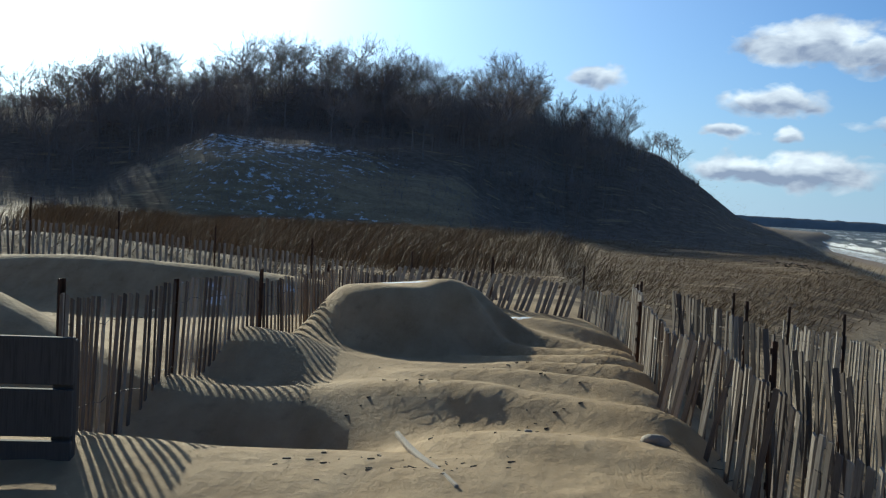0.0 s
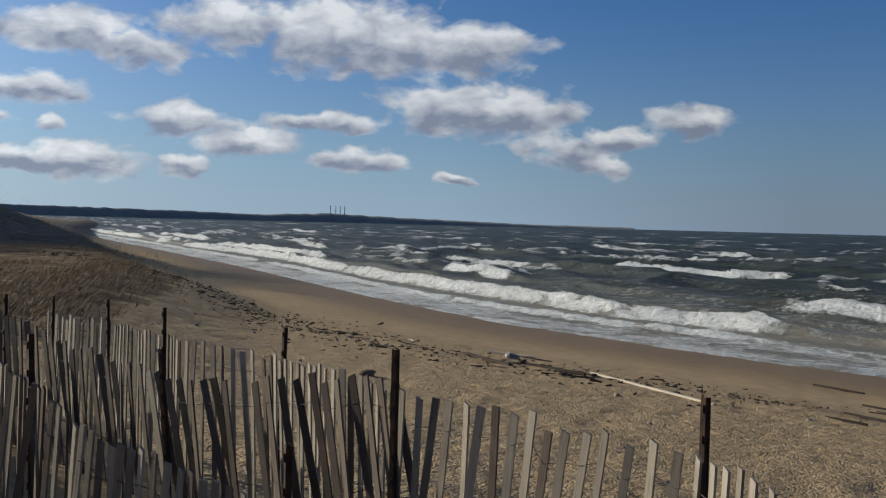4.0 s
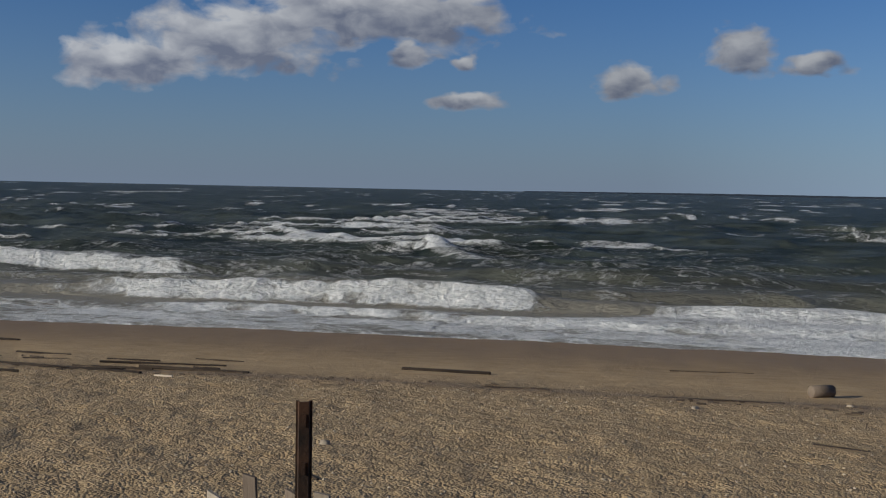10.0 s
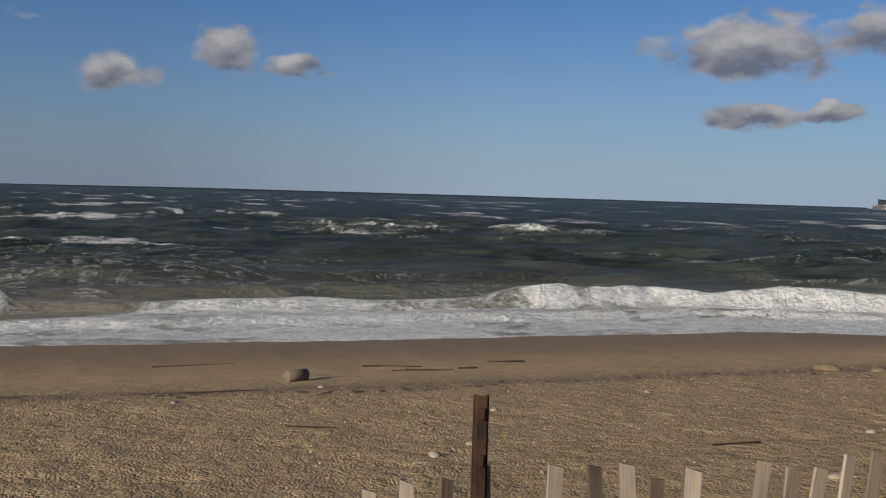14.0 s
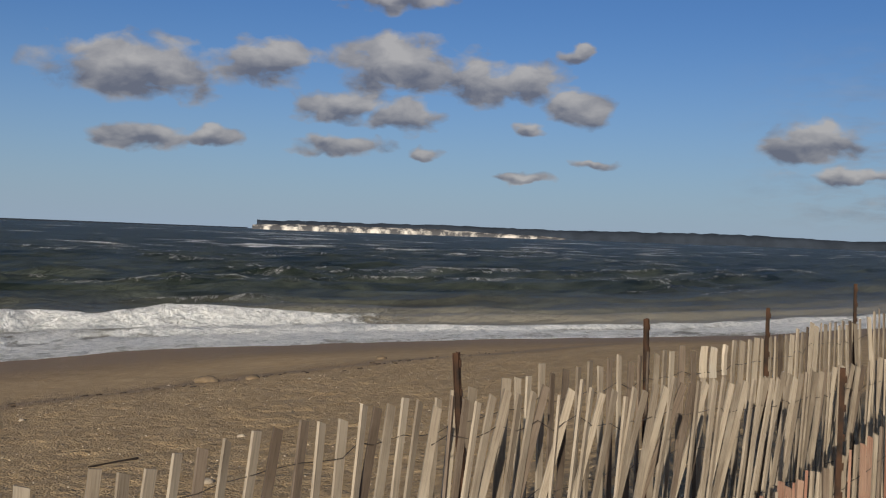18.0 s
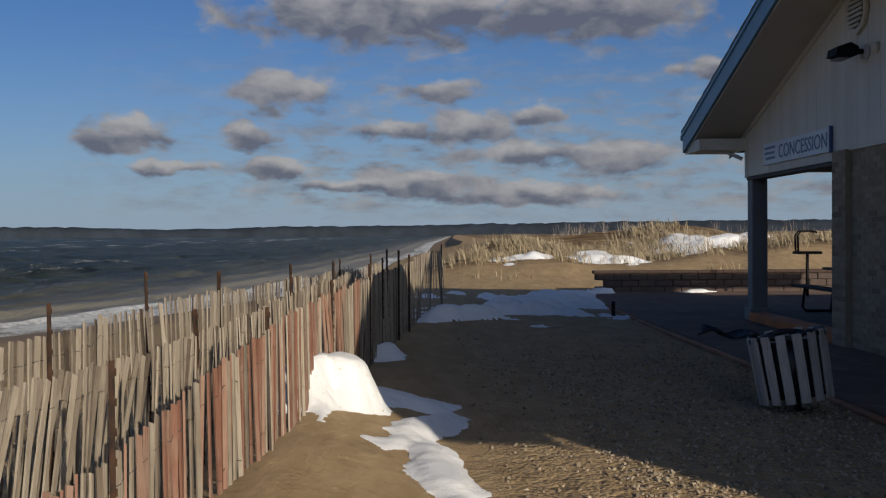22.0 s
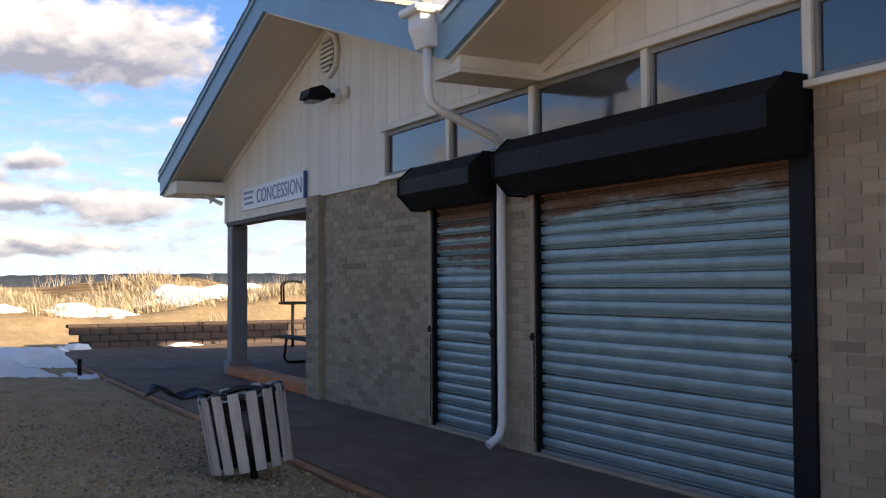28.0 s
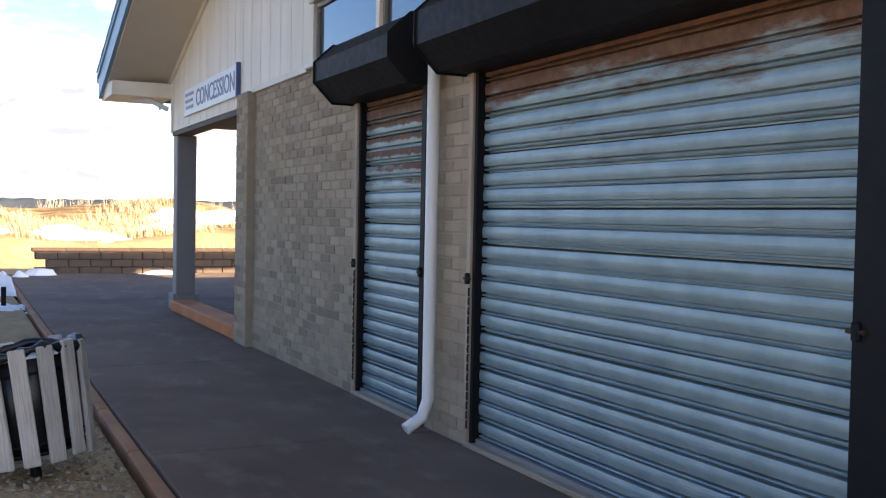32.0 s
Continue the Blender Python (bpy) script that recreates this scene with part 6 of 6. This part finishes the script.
# line of weed, splinters and stones left by the tide
bm = bmesh.new()
for k in range(1700):
    y = rnd.uniform(11, 46)
    x = 14.3 + 1.5 * math.sin(y * 0.21) - 0.16 * max(0, y - 26) + rnd.gauss(0, 1.1 if k % 3 else 0.4)
    s = rnd.uniform(0.012, 0.06) * (1.0 if rnd.random() < 0.95 else 2.6)
    m = Matrix.Translation((x, y, ground_z(x, y) + 0.005)) @ Matrix.Rotation(rnd.uniform(0, 3), 4, "Z") @ Matrix.Rotation(rnd.gauss(0, 0.2), 4, "Y")
    add_box(bm, (-s, -s * rnd.uniform(0.12, 0.3), -0.02), (s, s * 0.2, s * rnd.uniform(0.15, 0.4)), 0.0, m)
for k in range(140):
    y = rnd.uniform(-24, 12)
    x = 15.7 + 0.5 * math.sin(y * 0.5) + rnd.gauss(0, 0.22)
    s = rnd.uniform(0.02, 0.07)
    m = Matrix.Translation((x, y, ground_z(x, y) + 0.005)) @ Matrix.Rotation(rnd.uniform(1.2, 1.9), 4, "Z")
    add_box(bm, (-s, -s * 0.25, -0.02), (s, s * 0.25, s * 0.25), 0.0, m)
tagged(part("wrack", bm, WEED), "dark line of seaweed and driftwood scraps left by the tide", "wrack", kind="stuff")

bm = bmesh.new()
for k in range(170):
    cx, cy, sp = ((0.5, 5.2, 0.22), (0.15, 4.35, 0.22), (0.15, 6.0, 0.35), (0.75, 6.6, 0.4))[k % 4]
    x, y = rnd.gauss(cx, sp), rnd.gauss(cy, sp * 0.5)
    s = rnd.uniform(0.004, 0.016)
    m = Matrix.Translation((x, y, ground_z(x, y) + 0.001)) @ Matrix.Rotation(rnd.uniform(0, 3), 4, "Z")
    add_box(bm, (-s, -s * 0.2, -0.005), (s, s * 0.2, s * 0.2), 0.0, m)
tagged(part("sand_scraps", bm, WEED), "dark scraps of weed and twigs on the drifted sand", "scraps", kind="stuff")

bm = bmesh.new()
for k in range(10500):
    if 5200 <= k:
        x, y = rnd.uniform(-2.65, -0.4), rnd.uniform(-11, -3.2)
    elif k < 3400:
        x, y = rnd.uniform(3.2, 15.5), rnd.gauss(1, 9)
        if x > 15.5 or x < 3.2:
            continue
    else:
        x, y = rnd.uniform(-2.5, 0.3), rnd.uniform(-13, 0.0)
    s = rnd.uniform(0.008, 0.024)
    z = ground_z(x, y)
    m = Matrix.Translation((x, y, z + s * 0.2)) @ Euler((rnd.uniform(0, 1), rnd.uniform(0, 1), rnd.uniform(0, 6))).to_matrix().to_4x4()
    r = [bm.verts.new(m @ Vector(p)) for p in ((s, 0, 0), (0, s * 0.8, 0), (-s, 0, 0), (0, -s * 0.8, 0), (0, 0, s * 0.6), (0, 0, -s * 0.6))]
    for a, b in ((0, 1), (1, 2), (2, 3), (3, 0)):
        bm.faces.new((r[a], r[b], r[4])), bm.faces.new((r[b], r[a], r[5]))
tagged(part("pebbles", bm, PEBBLE), "scattered small pebbles on the sand", "pebbles", kind="stuff")


# ---- dune grass ----
def grass_patch(name, label, spots, seed, tall=(0.35, 0.75), width=0.012, wind=(0.5, -0.6), mat=GRASS):
    rnd = random.Random(seed)
    verts, faces = [], []
    for x, y, blades, spread in spots:
        z = ground_z(x, y)
        for _ in range(blades):
            bx, by = x + rnd.gauss(0, spread), y + rnd.gauss(0, spread)
            h = rnd.uniform(*tall)
            a = rnd.uniform(0, math.pi)
            dx, dy = math.cos(a) * width, math.sin(a) * width
            lx, ly = wind[0] * h * rnd.uniform(0.2, 0.9) + rnd.gauss(0, 0.12), wind[1] * h * rnd.uniform(0.2, 0.9) + rnd.gauss(0, 0.12)
            k = len(verts)
            verts += [(bx - dx, by - dy, z - 0.05), (bx + dx, by + dy, z - 0.05), (bx + lx * 0.4 - dx * 0.7, by + ly * 0.4 - dy * 0.7, z + h * 0.65), (bx + lx * 0.4 + dx * 0.7, by + ly * 0.4 + dy * 0.7, z + h * 0.65), (bx + lx, by + ly, z + h)]
            faces += [(k, k + 1, k + 3, k + 2), (k + 2, k + 3, k + 4)]
    return tagged(shaped(name, verts, faces, mat), label, "grass", kind="stuff")


rnd = random.Random(8)
spots = []
for _ in range(7000):
    y = 16 + 66 * rnd.random() ** 1.3
    edge = float(np.interp(y, EDGE_Y, EDGE_X)) - 0.4
    x = edge - abs(rnd.gauss(0, 1)) * 12 * (0.4 + y / 60)
    if fractal(np.array(x * 0.16 + y * 0.05), np.array(y * 0.3), 3, 91) > 0.39:
        spots.append((x, y, 11, 0.5 + y * 0.012))
grass_patch("north_dune_grass", "wind-flattened tawny dune grass", spots, 1, (0.03, 0.11), 0.007, (4.6, -0.8))
spots = []
for _ in range(2600):
    az, dist = rnd.uniform(-9, 26), rnd.uniform(19, 50)
    if (az > 4 or rnd.random() < 0.3 + 0.04 * az) and fractal(np.array(az * 0.5), np.array(dist * 0.1), 3, 101) > 0.42:
        p = az_dir(az) * dist
        spots.append((p.x, p.y, 26, 0.55))
grass_patch("brown_dune_grass", "dense brown dune grass below the wooded hill", spots, 3, (0.25, 0.6), 0.008, (0.9, -0.3))
spots = []
for _ in range(1500):
    x, y = rnd.uniform(-24, 0.5), -26.5 - 28 * rnd.random()
    if x < -0.5 + 0.03 * (y + 25) and fractal(np.array(x * 0.3), np.array(y * 0.3), 3, 93) > 0.61:
        spots.append((x, y, 12, 0.25))
for cx, cy in ((-6.4, -31.6), (-6.0, -32.4), (-3.2, -31.8), (-1.2, -31.0), (-9.6, -31.4), (-7.6, -33.0), (-7.0, -34.0), (-5.0, -31.5), (-10.8, -32.0), (-2.6, -33.0), (-12.5, -34.0)):
    spots += [(cx + rnd.gauss(0, 0.7), cy + rnd.gauss(0, 0.7), 26, 0.25) for _ in range(34)]
grass_patch("south_dune_grass", "pale straw dune grass in clumps on the sand", spots, 2, (0.1, 0.36), 0.01, (0.5, -0.6), STRAW)


# ---- bare trees and brush on the hill ----
def tree_meshes(seed, high, twigs):
    rnd = random.Random(seed)
    trunk, crown = bmesh.new(), bmesh.new()
    add_tube(trunk, [(0, 0, -0.6), (rnd.gauss(0, 0.1), rnd.gauss(0, 0.1), high * 0.3), (rnd.gauss(0, 0.25), rnd.gauss(0, 0.25), high * 0.62)], [0.12, 0.08, 0.04], 5)

    def branch(p, d, length, r, depth):
        mid = p + d * length * 0.5 + Vector((rnd.gauss(0, 0.06), rnd.gauss(0, 0.06), rnd.gauss(0, 0.04))) * length
        end = p + d * length + Vector((0, 0, 0.1 * length))
        add_tube(crown, [p, mid, end], [r, r * 0.75, r * 0.45], 3, False)
        if depth:
            for _ in range(rnd.choice((3, 3, 4))):
                nd = (d + Vector((rnd.gauss(0, 0.55), rnd.gauss(0, 0.55), rnd.gauss(0.15, 0.35)))).normalized()
                branch(p.lerp(end, rnd.uniform(0.45, 1.0)), nd, length * rnd.uniform(0.5, 0.75), r * 0.55, depth - 1)

    for k in range(twigs):
        z = high * rnd.uniform(0.25, 0.62)
        a = rnd.uniform(0, 6.28)
        branch(Vector((0, 0, z)), Vector((math.cos(a), math.sin(a), rnd.uniform(0.45, 1.5))).normalized(), high * rnd.uniform(0.22, 0.34), 0.05, 4)
    return trunk, crown


TREES = []
for k, (high, twigs) in enumerate(((7.0, 11), (8.0, 12), (6.2, 10), (5.2, 10), (7.5, 13))):
    t = thing("bare_tree", "leafless grey deciduous tree in the hillside wood", "tree", (0, 0, 0), "trees on the hill")
    tr, cr = tree_meshes(40 + k, high, twigs)
    part("trunk", tr, BARK, t)
    part("crown", cr, BARK, t)
    TREES.append(t)
rnd = random.Random(12)
count = 0
used = set()
while count < 293:
    az = rnd.uniform(-11.0, 42)
    dist = rnd.uniform(67, 114)
    if az < -8.5 or (az < -4 and rnd.random() < 0.6):
        continue
    p = az_dir(az) * dist
    m = Matrix.Translation((p.x, p.y, ground_z(p.x, p.y))) @ Matrix.Rotation(rnd.uniform(0, 6.28), 4, "Z")
    k = rnd.randrange(5) if az > -1 else rnd.choice((2, 3))
    s = rnd.uniform(0.58, 0.86) * (1.0 if az > 0 else 0.68) * (1.1 if az > 17 else 1.0)
    src = TREES[k]
    if k not in used:
        used.add(k)
        src.matrix_basis = m @ Matrix.Diagonal((s, s, s, 1))
    else:
        copy_thing(src, m @ Matrix.Diagonal((s, s, s, 1)))
    count += 1

for az, dist, s in ((-4.3, 92, 0.62), (-5.1, 90, 0.66), (-5.5, 93, 0.5), (-6.9, 90, 0.42), (-7.4, 91, 0.38), (-3.4, 91, 0.55)):
    p = az_dir(az) * dist
    copy_thing(TREES[count % 5], Matrix.Translation((p.x, p.y, ground_z(p.x, p.y))) @ Matrix.Rotation(az, 4, "Z") @ Matrix.Diagonal((s, s, s, 1)))
    count += 1

verts, faces = [], []
for _ in range(46000):
    az = rnd.uniform(-9.5, 46)
    dist = 56 + 72 * rnd.random() ** 1.0
    if dist < 66 and rnd.random() < 0.55:
        continue
    if az < -6.5 and rnd.random() < 0.6:
        continue
    if fractal(np.array(az * 0.5), np.array(dist * 0.12), 3, 95) < (0.36 if dist < 78 else 0.2):
        continue
    p = az_dir(az) * dist
    z = ground_z(p.x, p.y)
    h = rnd.uniform(0.8, 2.6) * (0.25 if dist < 66 else 0.45 if dist < 76 else 0.95) * (0.4 if az < -5 else 1.0)
    lx, ly = rnd.gauss(0, 0.35) * h * 0.5, rnd.gauss(0, 0.35) * h * 0.5
    a = rnd.uniform(0, math.pi)
    dx, dy = math.cos(a) * 0.022, math.sin(a) * 0.022
    k = len(verts)
    verts += [(p.x - dx, p.y - dy, z - 0.2), (p.x + dx, p.y + dy, z - 0.2), (p.x + lx, p.y + ly, z + h * 0.8)]
    faces.append((k, k + 1, k + 2))
    for _ in range(5):
        u = rnd.uniform(0.15, 0.75)
        q = Vector((p.x + lx * u, p.y + ly * u, z + h * u))
        e = q + Vector((rnd.gauss(0, 0.6), rnd.gauss(0, 0.6), rnd.uniform(0.1, 0.6))) * h * 0.55
        k = len(verts)
        verts += [(q.x - dx * 0.7, q.y - dy * 0.7, q.z), (q.x + dx * 0.7, q.y + dy * 0.7, q.z), tuple(e)]
        faces.append((k, k + 1, k + 2))
tagged(shaped("hillside_brush", verts, faces, BARK), "grey leafless brush covering the hillside", "brush", kind="stuff")
rnd = random.Random(15)
verts, faces = [], []
for _ in range(120):
    x, y = rnd.uniform(-22, -4), rnd.uniform(-42, -30)
    z = ground_z(x, y)
    h = rnd.uniform(0.3, 0.9)
    for _ in range(5):
        e = Vector((x + rnd.gauss(0, 0.15), y + rnd.gauss(0, 0.15), z + h * rnd.uniform(0.6, 1.1)))
        k = len(verts)
        verts += [(x - 0.008, y, z - 0.05), (x + 0.008, y, z - 0.05), tuple(e)]
        faces.append((k, k + 1, k + 2))
tagged(shaped("dune_stalks", verts, faces, BARK), "thin dead stalks standing on the dune", "stalks", kind="stuff")
